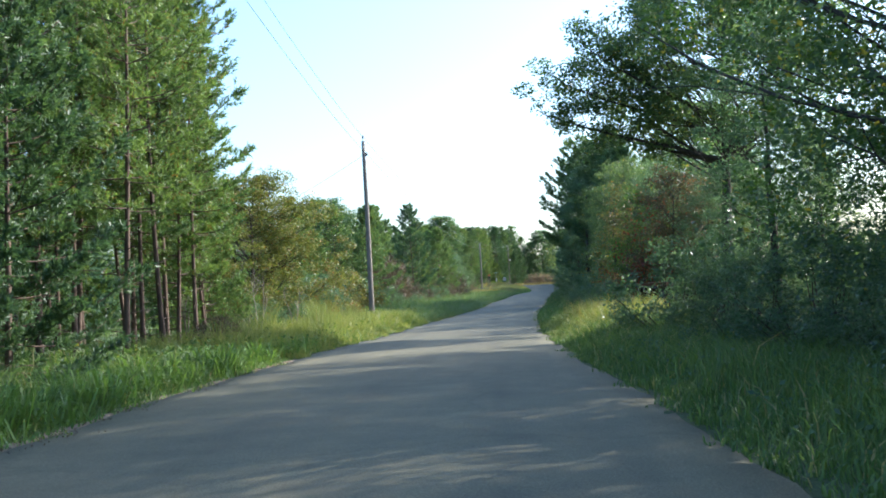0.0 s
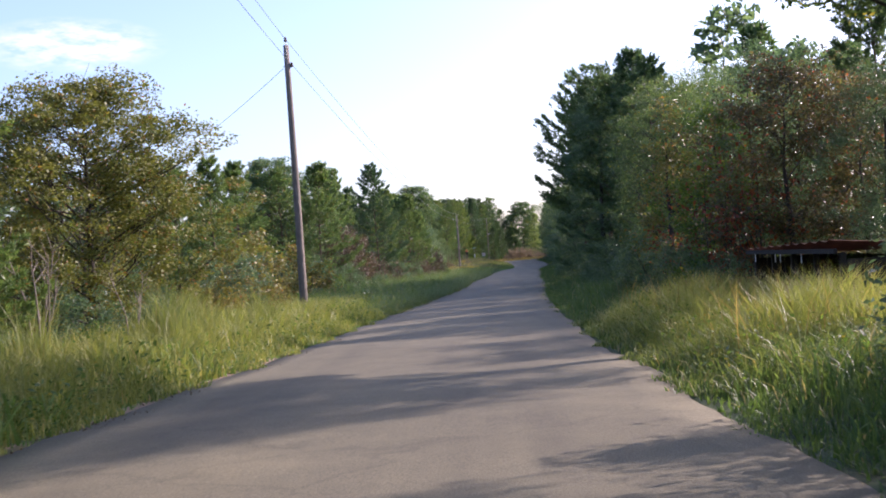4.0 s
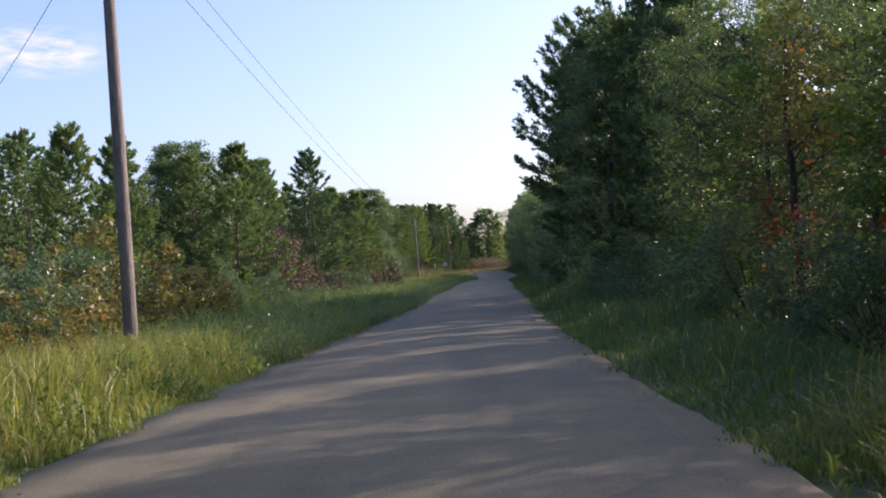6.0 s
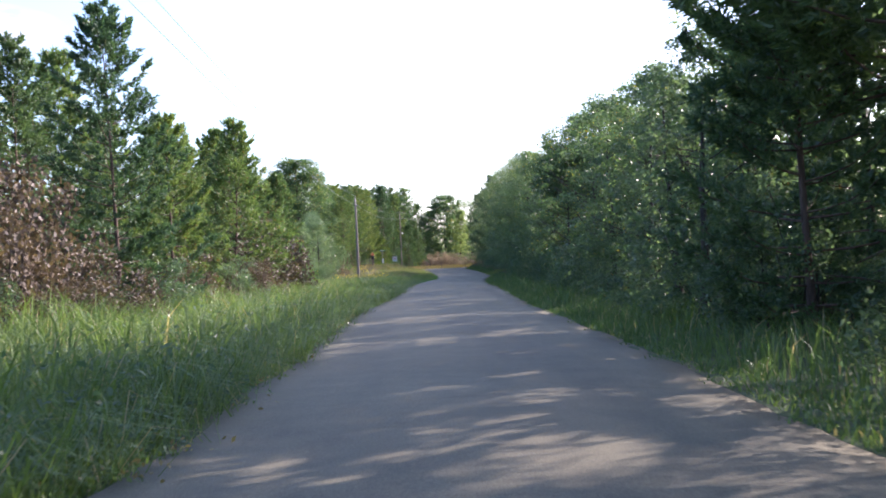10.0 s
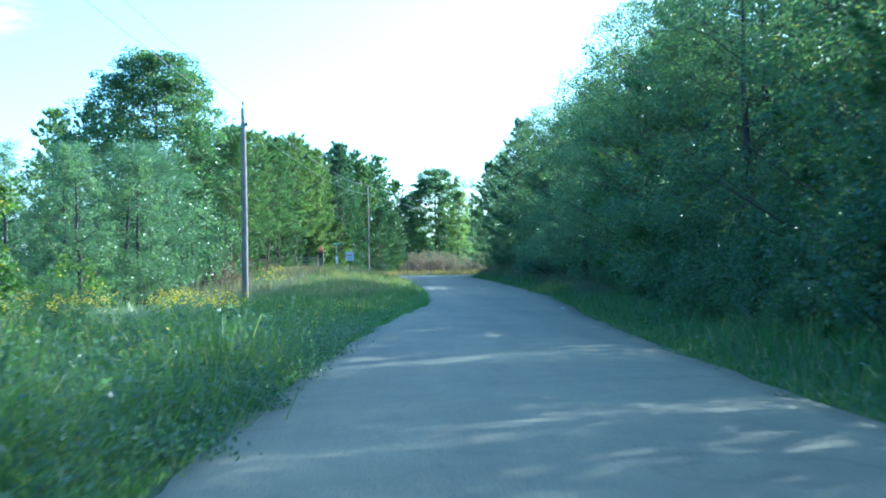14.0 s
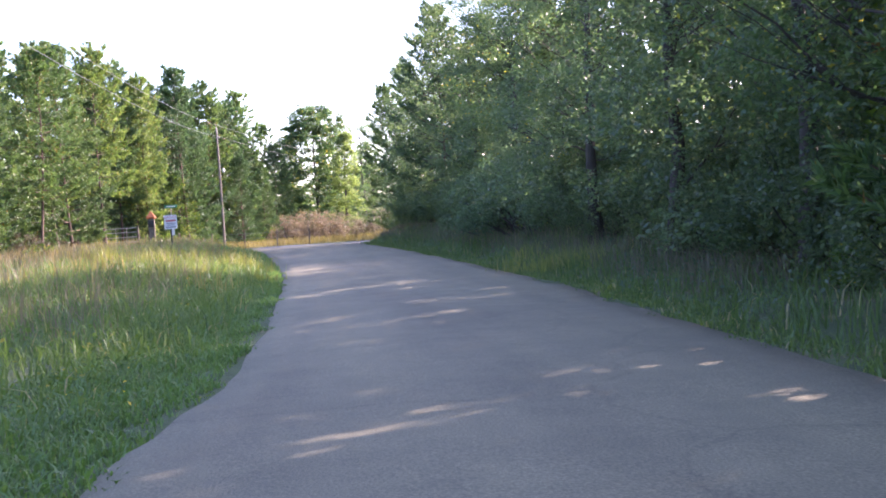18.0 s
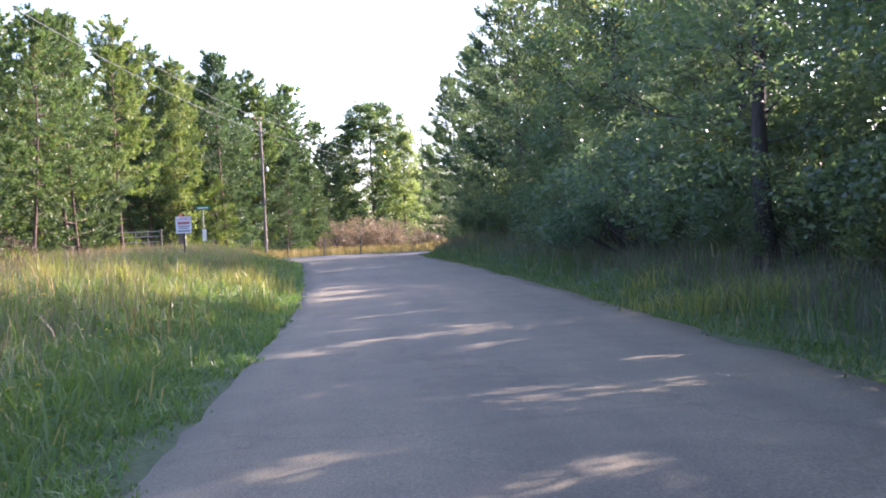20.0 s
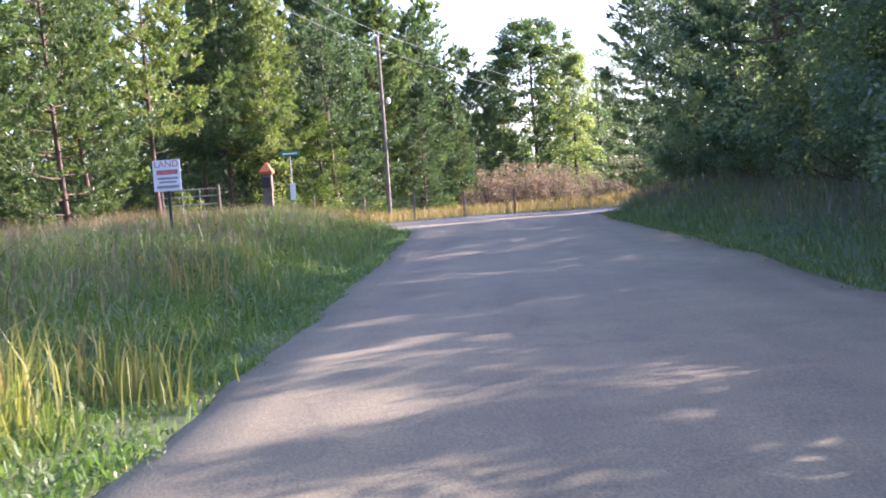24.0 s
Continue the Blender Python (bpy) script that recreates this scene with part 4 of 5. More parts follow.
for i in range(58):
    plant(BACK_TREES[i % 2], -29.5 + 3.0 * math.sin(i * 2.1), 48 + i * 4.2, rnd.uniform(0.5, 0.95), group="far woods on the left")
for i in range(26):
    x = -62 + i * 4.0
    if x < -8 or x > 16:
        plant(BACK_TREES[i % 2], x, 300 + 9 * (i % 3), rnd.uniform(0.8, 1.05), group="far woods past the junction")
for i in range(14):
    plant(BACK_TREES[i % 2], -26 + i * 3.6, 330 + 5 * (i % 2), 0.75, group="far woods past the junction")
for i in range(12):
    plant(SHRUBS[i % 3], -16 + 2.6 * i, 284 + 10 * (i % 3) + rnd.uniform(-2, 2), rnd.uniform(1.0, 1.5), group="shrubs past the junction")
for i in range(16):
    plant((PINES_FAR + BACK_TREES)[i % 4], rnd.uniform(-30, 45), rnd.uniform(310, 340), rnd.uniform(0.7, 0.95), group="far woods past the junction")

# ---- the right side: a wall of trees with shrubs at its foot ----
WOOD = "trees of the right wood"
plant(LIMB_OAK, 7.4, 39.5, 1.0, 0)
for i, (x, y, s) in enumerate([(5.6, 14, 1.05), (8.5, 9, 1.1), (8.0, 19.5, 1.15), (11.5, 16, 1.1), (10.5, 25, 1.1), (6.5, 4, 1.0), (13.5, 30, 1.0), (14, 8, 1.1), (10, -4, 1.1)]):
    plant(LIT_OAK if i in (2, 5) else OAKS[(i + 1) % 3], x, y, s, group=WOOD)
# first four, and the low one at y 213.8, are added as shade casters
FRONT = [(9.2, 43.0, 6.2, 'd'), (9.6, 46.0, 6.6, 'd'), (11.4, 43.5, 7.2, 'd'), (10.4, 56.0, 7.6, 'o'), (7.4, 44, 5.2, 'd'), (7.0, 54, 7.4, 'd'), (7.6, 59, 7.6, 'o'), (8.0, 62, 8.2, 'd'), (7.0, 68, 9.0, 'o'), (6.9, 74, 11.0, 'p'), (6.8, 80, 12.6, 'p'), (9.8, 80, 11.3, 'o'), (5.0, 82, 10.2, 'd'),
         (5.2, 94.5, 9.4, 'p'), (4.6, 99, 6.2, 'd'), (5.6, 105, 6.4, 'd'), (6.2, 111, 7.2, 'o'), (6.2, 117, 7.4, 'd'), (6.6, 123, 7.6, 'o'), (9.3, 127.5, 7.6, 'd'), (12.0, 133, 8.0, 'o'), (8.2, 142, 8.0, 'o'), (8.0, 147, 8.2, 'd'),
         (9.0, 152, 8.2, 'd'), (9.6, 158, 8.8, 'o'), (10.0, 165, 9.6, 'o'), (9.4, 171, 10.4, 'd'), (9.8, 177, 10.6, 'd'), (10.4, 181, 11.2, 'o'), (10.8, 187, 11.4, 'o'), (11.0, 192, 11.2, 'd'), (10.7, 198, 11.6, 'd'), (10.9, 204.5, 11.4, 'd'),
         (12.4, 209.0, 11.0, 'o'), (12.8, 213.8, 6.4, 'd'), (12.8, 223.0, 11.4, 'd'), (13.4, 226, 12.2, 'o'), (12.2, 229, 12.2, 'd'), (11.6, 236, 12.2, 'p'), (11.2, 241, 11.4, 'd'), (11.0, 247, 10.8, 'p'), (11.4, 262, 11.8, 'p'), (13, 257, 11.5, 'd')]
for i, (x, y, h, kind) in enumerate(FRONT):
    if kind == 'p':
        plant(PINES_DARK[i % 3], x, y, h / 12.0, group=WOOD)
    elif kind == 'o':
        plant(OAKS_MID[i % 2] if 98 < y < 150 else OAKS[i % 3], x, y, h / 11.0, group=WOOD)
    else:
        plant(DARK_MID[i % 2] if 98 < y < 150 else DARK_TREES[i % 4], x, y, h / 10.0, group=WOOD)
    if 35 < y < 56:
        continue
    bx, by = x + rnd.uniform(3.6, 5.2), y + rnd.uniform(-2.5, 2.5)
    if abs(by - 217.1 - (bx - 11) * 0.53) < 1.1:
        continue
    plant(BACK_TREES[i % 2] if i % 3 else PINES_FAR[i % 2], bx, by, (h * 1.04 + 0.4) / (10.5 if i % 3 else 12.0), group=WOOD)
# back row added to block low sun and keep its patches off the road
for i in range(30):
    y = 96 + 3.7 * i
    x = float(right_edge(y)) + 6.6 + rnd.uniform(-1, 1)
    if abs(y - 217.1 - (x - 11) * 0.53) > 1.1:
        plant(BACK_TREES[i % 2], x, y, rnd.uniform(0.62, 0.8), group=WOOD)
plant(LIGHT_TREES[0], 6.6, 64.5, 0.86, label="yellow-green young tree at the wood edge")
plant(LIGHT_TREES[1], 6.2, 54.0, 0.74, label="airy light green tree at the wood edge")
# low trees and shrubs added in the sun gap to keep the road shaded
for x, y, s in [(12.6, 217.4, 0.42), (14.6, 219.0, 0.44), (10.6, 217.6, 0.36)]:
    plant(DARK_TREES[0], x, y, s, label="low dark green tree added in the gap to shade the road")
for i, (x, y, s) in enumerate([(12.0, 211.6, 0.44), (13.2, 213.6, 0.46), (12.2, 215.6, 0.42), (14.2, 216.6, 0.48), (13.4, 218.6, 0.46), (15.6, 220.0, 0.5)]):
    plant(BACK_TREES[i % 2], x, y, s, label="low back tree added in the gap to shade the road")
for x, y in [(10.8, 211.5), (10.6, 213.0), (11.0, 216.2), (10.6, 218.8)]:
    plant(SHRUBS[0], x, y, 1.3)
plant(PINE_WIDE, 6.4, 90.2, 1.2)
plant(PINE_WIDE, 6.0, 93.2, 1.1, 140)
top_rnd = random.Random(17)
for i, y in enumerate([104, 109, 115, 143, 149, 156, 161, 168, 174, 184, 190, 196]):
    near_h = min(FRONT, key=lambda f: abs(f[1] - y))[2]
    x = float(right_edge(y)) + top_rnd.uniform(4.6, 6.4)
    h = near_h + top_rnd.uniform(0.1, 1.0)
    if i % 3 == 0:
        plant(PINES[i % 4], x, y, h / 10.0, group=WOOD)
    else:
        plant(SLENDER if i % 3 == 1 else OAKS[i % 3], x, y, h / (10.4 if i % 3 == 1 else 11.0), group=WOOD)
plant(LIMB_OAK, 9.7, 137.6, 0.74, 15, label="tall oak with a bare trunk at the wood edge")
plant(PINE_WIDE, 7.0, 84.5, 1.1, 70)
for y in np.arange(2, 262, 3.1):
    x = float(right_edge(y)) + rnd.uniform(3.2, 4.4) + (0.5 if y > 165 else 0)
    if 32 < y < 47:
        continue
    plant(SHRUBS[int(y) % 3], x, float(y) + rnd.uniform(-1, 1), rnd.uniform(0.75, 1.15) * (0.8 if 30 < y < 60 else 1), group="shrubs along the right wood")
for x, y, s in [(4.7, 57.0, 0.92), (5.2, 52.2, 1.2), (6.2, 50.2, 1.3), (5.6, 50.8, 1.05)]:
    plant(SHRUB_RED, x, y, s, tall=1.25)
for i, y in enumerate(np.arange(150, 250, 1.7)):
    plant((SHRUBS + [DARK_TREES[0]])[i % 4], float(right_edge(y)) + rnd.uniform(3.5, 4.1) + 1.1 * min(1, max(0, (y - 180) / 14)) - 0.9 * min(1, max(0, (y - 228) / 12)), float(y), rnd.uniform(0.85, 1.2) * (0.34 if i % 4 == 3 else 1), tall=1.3, group="shrubs along the right wood")
for x, y, s in [(12.6, 21, 1.15), (15.5, 26, 1.1), (11.8, 12, 1.1), (14.5, 2, 1.1)]:
    plant(OAKS[1], x, y, s, group=WOOD)
for x, y, s in [(10.2, 27.0, 0.85), (9.2, 23, 0.7), (10.5, 93.5, 0.8), (11.6, 97.5, 0.85), (9.4, 100.5, 0.72), (13.0, 141, 0.85), (14.5, 136.5, 0.85), (13.0, 131, 0.8), (15.5, 131.5, 0.8), (9.6, 87.5, 0.8), (11.8, 84, 0.85), (10.4, 78.5, 0.8)]:
    plant(DARK_TREES[int(y) % 4], x, y, s, group=WOOD)
plant(SHRUBS[1], 5.4, 80.6, 1.05, group="shrubs along the right wood")
plant(SHRUBS[2], 8.0, 93.8, 1.2, group="shrubs along the right wood")
plant(RUSSET, 7.0, 50.6, 1.0, group=WOOD)
plant(RUSSET, 8.4, 48.4, 0.86, 130, group=WOOD)
plant(LIT_YOUNG, 5.0, 58.0, 1.0, group=WOOD)
plant(PINES_DARK[1], 10.2, 52.0, 0.78, group=WOOD)
plant(DARK_TREES[1], 6.7, 29.4, 0.84, group=WOOD)
plant(DARK_TREES[2], 8.8, 32.4, 0.5, group=WOOD)
for x, y, s in [(4.4, 50, 0.8), (5.6, 66, 0.9), (10.2, 189, 0.5), (11, 212, 0.6)]:
    plant(SHRUBS_LIGHT[0], x, y, s)
for i in range(9):
    y = 1 + i * 3.6
    plant(BACK_TREES[i % 2], float(right_edge(y)) + 14 + rnd.uniform(-2, 2), y, rnd.uniform(0.9, 1.1), group="deep rows of the right wood")
    plant(SHRUBS[i % 3], float(right_edge(y)) + 9.5, y + 1, 1.3, group="deep rows of the right wood")
for i in range(18):
    y = 172 + i * 4.6
    x = float(right_edge(y)) + 8.6 + rnd.uniform(-1, 1)
    if abs(y - 217.1 - (x - 11) * 0.53) > 4.4:
        plant(BACK_TREES[i % 2], x, y, rnd.uniform(0.8, 1.0), group="deep rows of the right wood")
for i in range(40):
    y = 62 + i * 4.7
    plant(SHRUBS[i % 3], float(right_edge(y)) + 9.8 + rnd.uniform(-1, 1), y, rnd.uniform(1.1, 1.5), group="deep rows of the right wood")
for i in range(8):
    plant(SHRUBS[i % 3], 13 + 1.5 * (i % 3), 36 + i * 3.0, 1.2, group="deep rows of the right wood")

# ---- grass and weeds: far too many blades to count ----
def blades(rng, x, y, h, lean, width):
    """Three-sided bent blades standing on the ground at x, y."""
    n = len(x)
    a, b = rng.uniform(0, 2 * np.pi, n), rng.uniform(0, 2 * np.pi, n)
    z = land(x, y) - 0.03
    w = width * rng.uniform(0.6, 1.3, n)
    side = np.stack([np.cos(b) * w, np.sin(b) * w, np.zeros(n)], 1)
    out = np.stack([np.cos(a), np.sin(a), np.zeros(n)], 1)
    base = np.stack([x, y, z], 1)
    up = np.array([0, 0, 1.0])
    ln = (lean * rng.uniform(0.2, 1.3, n) * h)[:, None]
    mid = base + out * ln * 0.35 + up * (h * (0.58 + 0.16 * max(0, min(lean, 1.8) - 0.8)))[:, None]
    tip = base + out * ln * 1.15 + up * (h * (1 - 0.28 * np.clip(lean, 0, 2.2)))[:, None]
    v = np.stack([base - side, base + side, mid + side * 0.75, mid - side * 0.75, tip], 1).reshape(-1, 3)
    k = np.arange(n)[:, None] * 5
    return v, k + np.array([[0, 1, 2, 3]]), k + np.array([[3, 2, 4]])


def meadow(name, rng, x, y, h, lean, width, mat, label, category="grass"):
    v, q, t = blades(rng, x, y, h, lean, width)
    tagged(new(name, fast_mesh(name, v, [q, t], mat)), label, category, kind="stuff")


def verge(rng, n, y0, y1, side, reach, near=0.0, power=1.5):
    y = rng.uniform(y0, y1, n)
    off = near + reach * rng.uniform(0, 1, n) ** power
    off = off + 0.18 * np.sin(y * 1.9) + 0.12 * np.sin(y * 4.3 + 1)
    x = left_edge(y) - off if side < 0 else right_edge(y) + off
    return x, y, off


def patchy(x, y, s=1.0):
    return 0.5 + 0.25 * np.sin(x * 1.1 * s + 2.1 * np.sin(y * 0.37 * s)) + 0.25 * np.sin(y * 0.83 * s + 1.7 * np.sin(x * 0.7 * s))


rg = np.random.default_rng(77)
# left: mown-low fringe, then tall grass
x, y, off = verge(rg, 70000, 2, 247, -1, 7.0, 0.02, 1.5)
h = (0.10 + (0.62 + 0.3 * np.clip((y - 55) / 15, 0, 1) * np.clip((165 - y) / 20, 0, 1)) * np.clip(off / 1.1, 0, 1)) * rg.uniform(0.5, 1.35, len(x)) * (0.65 + 0.7 * patchy(x, y))
h = h * np.where(y > 165, 0.72 * (0.35 + 0.65 * np.clip((off - 0.5) / 1.6, 0, 1)), 1.0)
meadow("tall_grass", rg, x, y, h, 0.75, 0.012, BLADES, "tall green grass on the left verge")
for side in (-1, 1):
    x, y, off = verge(rg, 34000, 2, 249, side, 0.75, 0.1, 1.0)
    meadow("short_grass", rg, x, y, (0.05 + 0.16 * np.clip(off, 0, 1)) * rg.uniform(0.5, 1.5, len(x)), 0.8, 0.010, BLADES, "short grass creeping over the asphalt edge")
x, y, off = verge(rg, 22000, 192, 226, -1, 2.3, 0.3, 1.0)
meadow("short_grass", rg, x, y, rg.uniform(0.08, 0.24, len(x)), 0.9, 0.011, BLADES_FRESH, "thick fresh grass on the left verge")
x, y, off = verge(rg, 14000, 158, 192, -1, 2.0, 0.3, 1.0)
meadow("short_grass", rg, x, y, rg.uniform(0.08, 0.22, len(x)), 0.9, 0.011, BLADES_FRESH, "thick fresh grass on the left verge")
x, y, off = verge(rg, 34000, 165, 247, -1, 1.7, 0.12, 1.0)
meadow("short_grass", rg, x, y, (0.07 + 0.12 * np.clip(off, 0, 1)) * rg.uniform(0.5, 1.5, len(x)), 0.9, 0.009, BLADES_FRESH, "short fresh grass along the left edge")
for side in (-1, 1):
    y = rg.uniform(0, 246, 26000)
    off = rg.uniform(0.05, 0.75, 26000)
    x = left_edge(y) - off if side < 0 else right_edge(y) + off
    meadow("short_grass", rg, x, y, rg.uniform(0.05, 0.15, len(x)), 0.8, 0.011, BLADES_FRESH if side < 0 else BLADES, "low grass hugging the asphalt edge")
x, y, off = verge(rg, 26000, 28, 62, -1, 4.6, 0.05, 1.3)
h = (0.12 + 0.75 * np.clip(off / 1.2, 0, 1)) * rg.uniform(0.5, 1.3, len(x))
meadow("tall_grass", rg, x, y, h, 0.45, 0.011, BLADES_LIT, "sunlit yellow-green grass on the left verge")
x, y, off = verge(rg, 52000, 0, 247, 1, 4.4, 0.02, 1.3)
h = (0.09 + 0.5 * np.clip(off / 1.2, 0, 1)) * rg.uniform(0.5, 1.35, len(x)) * (0.6 + 0.7 * patchy(x, y)) * np.where(y > 165, 0.75, 1.0)
meadow("tall_grass", rg, x, y, h, 0.5, 0.011, BLADES, "green grass on the right verge under the trees")
x, y, off = verge(rg, 9000, 31, 46, 1, 3.2, 0.1, 1.2)
meadow("tall_grass", rg, x, y, (0.12 + 0.62 * np.clip(off / 1.2, 0, 1)) * rg.uniform(0.5, 1.3, len(x)), 0.8, 0.009, BLADES_LIT, "sunlit bright yellow-green grass tuft on the right verge")
x, y, off = verge(rg, 14000, -2, 36, 1, 3.4, 0.12, 1.1)
meadow("tall_grass", rg, x, y, (0.12 + 0.5 * np.clip(off / 1.4, 0, 1)) * rg.uniform(0.5, 1.3, len(x)), 0.7, 0.010, BLADES, "thick green grass on the right verge")
x, y, off = verge(rg, 15000, 33, 45.5, 1, 3.6, 0.5, 1.0)
meadow("tall_grass", rg, x, y, (0.25 + 0.85 * np.clip((off - 0.2) / 1.3, 0, 1)) * rg.uniform(0.55, 1.15, len(x)) * (0.7 + 0.5 * patchy(x, y, 1.6)), 0.45, 0.008, BLADES_LIT, "tall sunlit feathery grass on the right verge")
x, y, off = verge(rg, 500, 33, 46, 1, 3.4, 1.0, 1.0)
meadow("seed_grass", rg, x, y, rg.uniform(0.9, 1.45, len(x)), 0.35, 0.008, BLADES_DRY, "tall dry stalks above the right verge")
x, y, off = verge(rg, 16000, 188, 247, -1, 6.5, 0.6, 1.0)
meadow("tall_grass", rg, x, y, rg.uniform(0.3, 0.72, len(x)) * (0.6 + 0.6 * patchy(x, y, 0.9)), 0.85, 0.011, BLADES, "leaning green grass on the left bank")
# dry and purplish seed heads
x, y, off = verge(rg, 12000, 196, 262, -1, 11.0, 1.2, 1.0)
keep = patchy(x, y, 0.8) > 0.8
meadow("seed_grass", rg, x[keep], y[keep], rg.uniform(0.5, 1.0, keep.sum()), 0.25, 0.009, BLADES_DRY, "golden dry seed grass on the left bank")
x, y, off = verge(rg, 13000, 190, 262, -1, 11.0, 2.2, 1.0)
meadow("seed_grass", rg, x, y, rg.uniform(0.45, 0.85, len(x)), 0.3, 0.008, BLADES_PLUM, "purplish seed grass on the left bank")
x, y, off = verge(rg, 14000, 190, 256, 1, 5.0, 1.4, 1.0)
meadow("seed_grass", rg, x, y, rg.uniform(0.35, 0.7, len(x)), 0.3, 0.008, BLADES_PLUM, "purplish seed grass before the right wood")
x = rg.uniform(-25, 18, 14000)
y = rg.uniform(255.5, 272, 14000)
meadow("seed_grass", rg, x, y, rg.uniform(0.3, 0.75, 14000), 0.3, 0.012, BLADES_DRY, "golden dry grass beyond the junction")
x = rg.uniform(-30, -6, 16000)
y = rg.uniform(185, 250, 16000)
meadow("tall_grass", rg, x, y, rg.uniform(0.25, 0.55, 16000), 0.4, 0.014, BLADES, "rough grass on the bank behind the poles")
x = rg.uniform(-34, -8, 22000)
y = rg.uniform(5, 185, 22000)
meadow("undergrowth", rg, x, y, rg.uniform(0.2, 0.7, 22000), 0.6, 0.02, BLADES, "low undergrowth beneath the left trees", "undergrowth")
x = rg.uniform(3, 22, 16000)
y = rg.uniform(0, 255, 16000)
keep = x > right_edge(y) + 2.5
meadow("undergrowth", rg, x[keep], y[keep], rg.uniform(0.2, 0.6, keep.sum()), 0.6, 0.02, BLADES, "low undergrowth beneath the right trees", "undergrowth")


def weeds(name, n, y0, y1, side, reach, near, height, size, per, mat, label, category="weeds", power=1.0):
    """Leafy weeds: stems' worth of small leaves scattered in low heaps."""
    x, y, off = verge(rg, n, y0, y1, side, reach, near, power)
    z = land(x, y)
    hh = height * rg.uniform(0.4, 1.2, n)
    c = np.repeat(np.stack([x, y, z], 1), per, 0)
    k = rg.uniform(0.05, 1, n * per)
    c = c + rg.normal(0, 0.16 if height > 0.1 else 0.1, (n * per, 3)) * np.array([1, 1, 0.2 if height > 0.1 else 0.0])
    c[:, 2] += k * np.repeat(hh, per)
    v, f = leaf_quads(rg, c, size, 0.5 if height > 0.1 else 0.97, 0.5)
    tagged(new(name, fast_mesh(name, v, [f], mat)), label, category, kind="stuff")


weeds("weeds", 1500, 58, 165, -1, 3.2, 0.5, 0.75, 0.10, 16, LEAF_DARK, "dark leafy weeds crowding the left edge of the asphalt")
weeds("weeds", 1900, 56, 168, -1, 0.7, 0.05, 0.5, 0.06, 14, LEAF_DARK, "dark leafy weeds hanging over the left edge of the asphalt", power=1.0)
weeds("weeds", 450, 138, 162, -1, 0.45, 0.1, 0.3, 0.05, 14, LEAF_DARK, "low leafy weeds hanging over the left edge of the asphalt")
weeds("weeds", 900, 8, 56, -1, 1.2, 0.35, 0.4, 0.06, 16, LEAF_LIGHT, "low leafy weeds along the left edge of the asphalt")
weeds("weeds", 900, 168, 246, -1, 1.0, 0.98, 0.2, 0.05, 12, LEAF_LIGHT, "low leafy weeds along the left edge of the asphalt")
weeds("weeds", 260, 30, 47, 1, 2.8, 0.4, 0.75, 0.05, 22, LEAF_LIGHT, "light green feathery weeds on the right verge")
weeds("weeds", 500, 20, 62, -1, 3.5, 0.6, 0.7, 0.10, 14, LEAF_LIGHT, "light green weeds among the left grass")
weeds("weeds", 380, 150, 246, -1, 4.5, 1.2, 0.4, 0.09, 14, LEAF_LIGHT, "low leafy weeds on the left verge")
weeds("weeds", 900, 2, 246, 1, 3.4, 0.7, 0.45, 0.09, 14, LEAF_DARK, "low leafy weeds on the right verge")
weeds("yellow_wildflowers", 90, 136, 178, -1, 4.0, 1.0, 0.65, 0.06, 16, PETALS, "clusters of yellow wildflowers in the left grass", "flowers")
weeds("yellow_wildflowers", 14, 118, 200, -1, 2.0, 0.5, 0.5, 0.05, 10, PETALS, "scattered yellow wildflowers near the road edge", "flowers")
weeds("dry_grass_tufts", 46, 58, 112, -1, 0.16, -0.12, 0.16, 0.06, 12, BLADES_DRY, "small dry orange-brown tufts at the asphalt edge")
weeds("leaf_litter", 420, -5, 46, -1, 0.5, -0.15, 0.02, 0.05, 5, LEAF_BROWN, "fallen leaves and pine straw on the road edge", "litter")


def tufts(name, spots, per, height, spread, lean, width, mat, label):
    """Separate clumps of long blades round the given spots."""
    x, y, h = [], [], []
    for sx_, sy_, k in spots:
        n = int(per * k)
        x.append(sx_ + rg.normal(0, spread, n))
        y.append(sy_ + rg.normal(0, spread, n))
        h.append(height * k * rg.uniform(0.45, 1.15, n))
    meadow(name, rg, np.concatenate(x), np.concatenate(y), np.concatenate(h), lean, width, mat, label)


near = [(float(left_edge(y)) - rg.uniform(0.5, 1.6), float(y), float(rg.uniform(0.7, 1.2))) for y in np.arange(6, 33, 0.5)]
tufts("arching_grass", near, 75, 0.85, 0.2, 1.2, 0.017, BLADES_FRESH, "clumps of broad arching grass beside the left edge")
mid = [(float(left_edge(y)) - rg.uniform(0.4, 2.4), float(y), float(rg.uniform(0.7, 1.25))) for y in np.arange(56, 160, 0.55)]
tufts("arching_grass", mid, 85, 1.0, 0.28, 1.35, 0.008, BLADES, "clumps of drooping green grass along the left edge")
gold = [(0.6, 211.6, 1.0), (0.0, 212.3, 0.9), (-0.9, 211.4, 1.0), (1.1, 213.0, 0.7), (-1.6, 208.5, 1.0), (-2.4, 209.0, 0.9), (-3.2, 207.6, 1.1), (-0.4, 206.0, 0.8), (-1.2, 204.5, 0.8), (1.2, 206.8, 0.6), (-4.0, 211.0, 1.0), (-2.2, 213.5, 0.9)]
tufts("golden_grass", gold, 150, 0.85, 0.26, 0.3, 0.009, BLADES_LIT, "sunlit yellow-green grass tufts on the left bank")
tufts("golden_grass", [(a - 0.15, b + 0.2, c) for a, b, c in gold], 60, 0.9, 0.3, 0.25, 0.008, BLADES_DRY, "golden seed heads rising from the left bank")
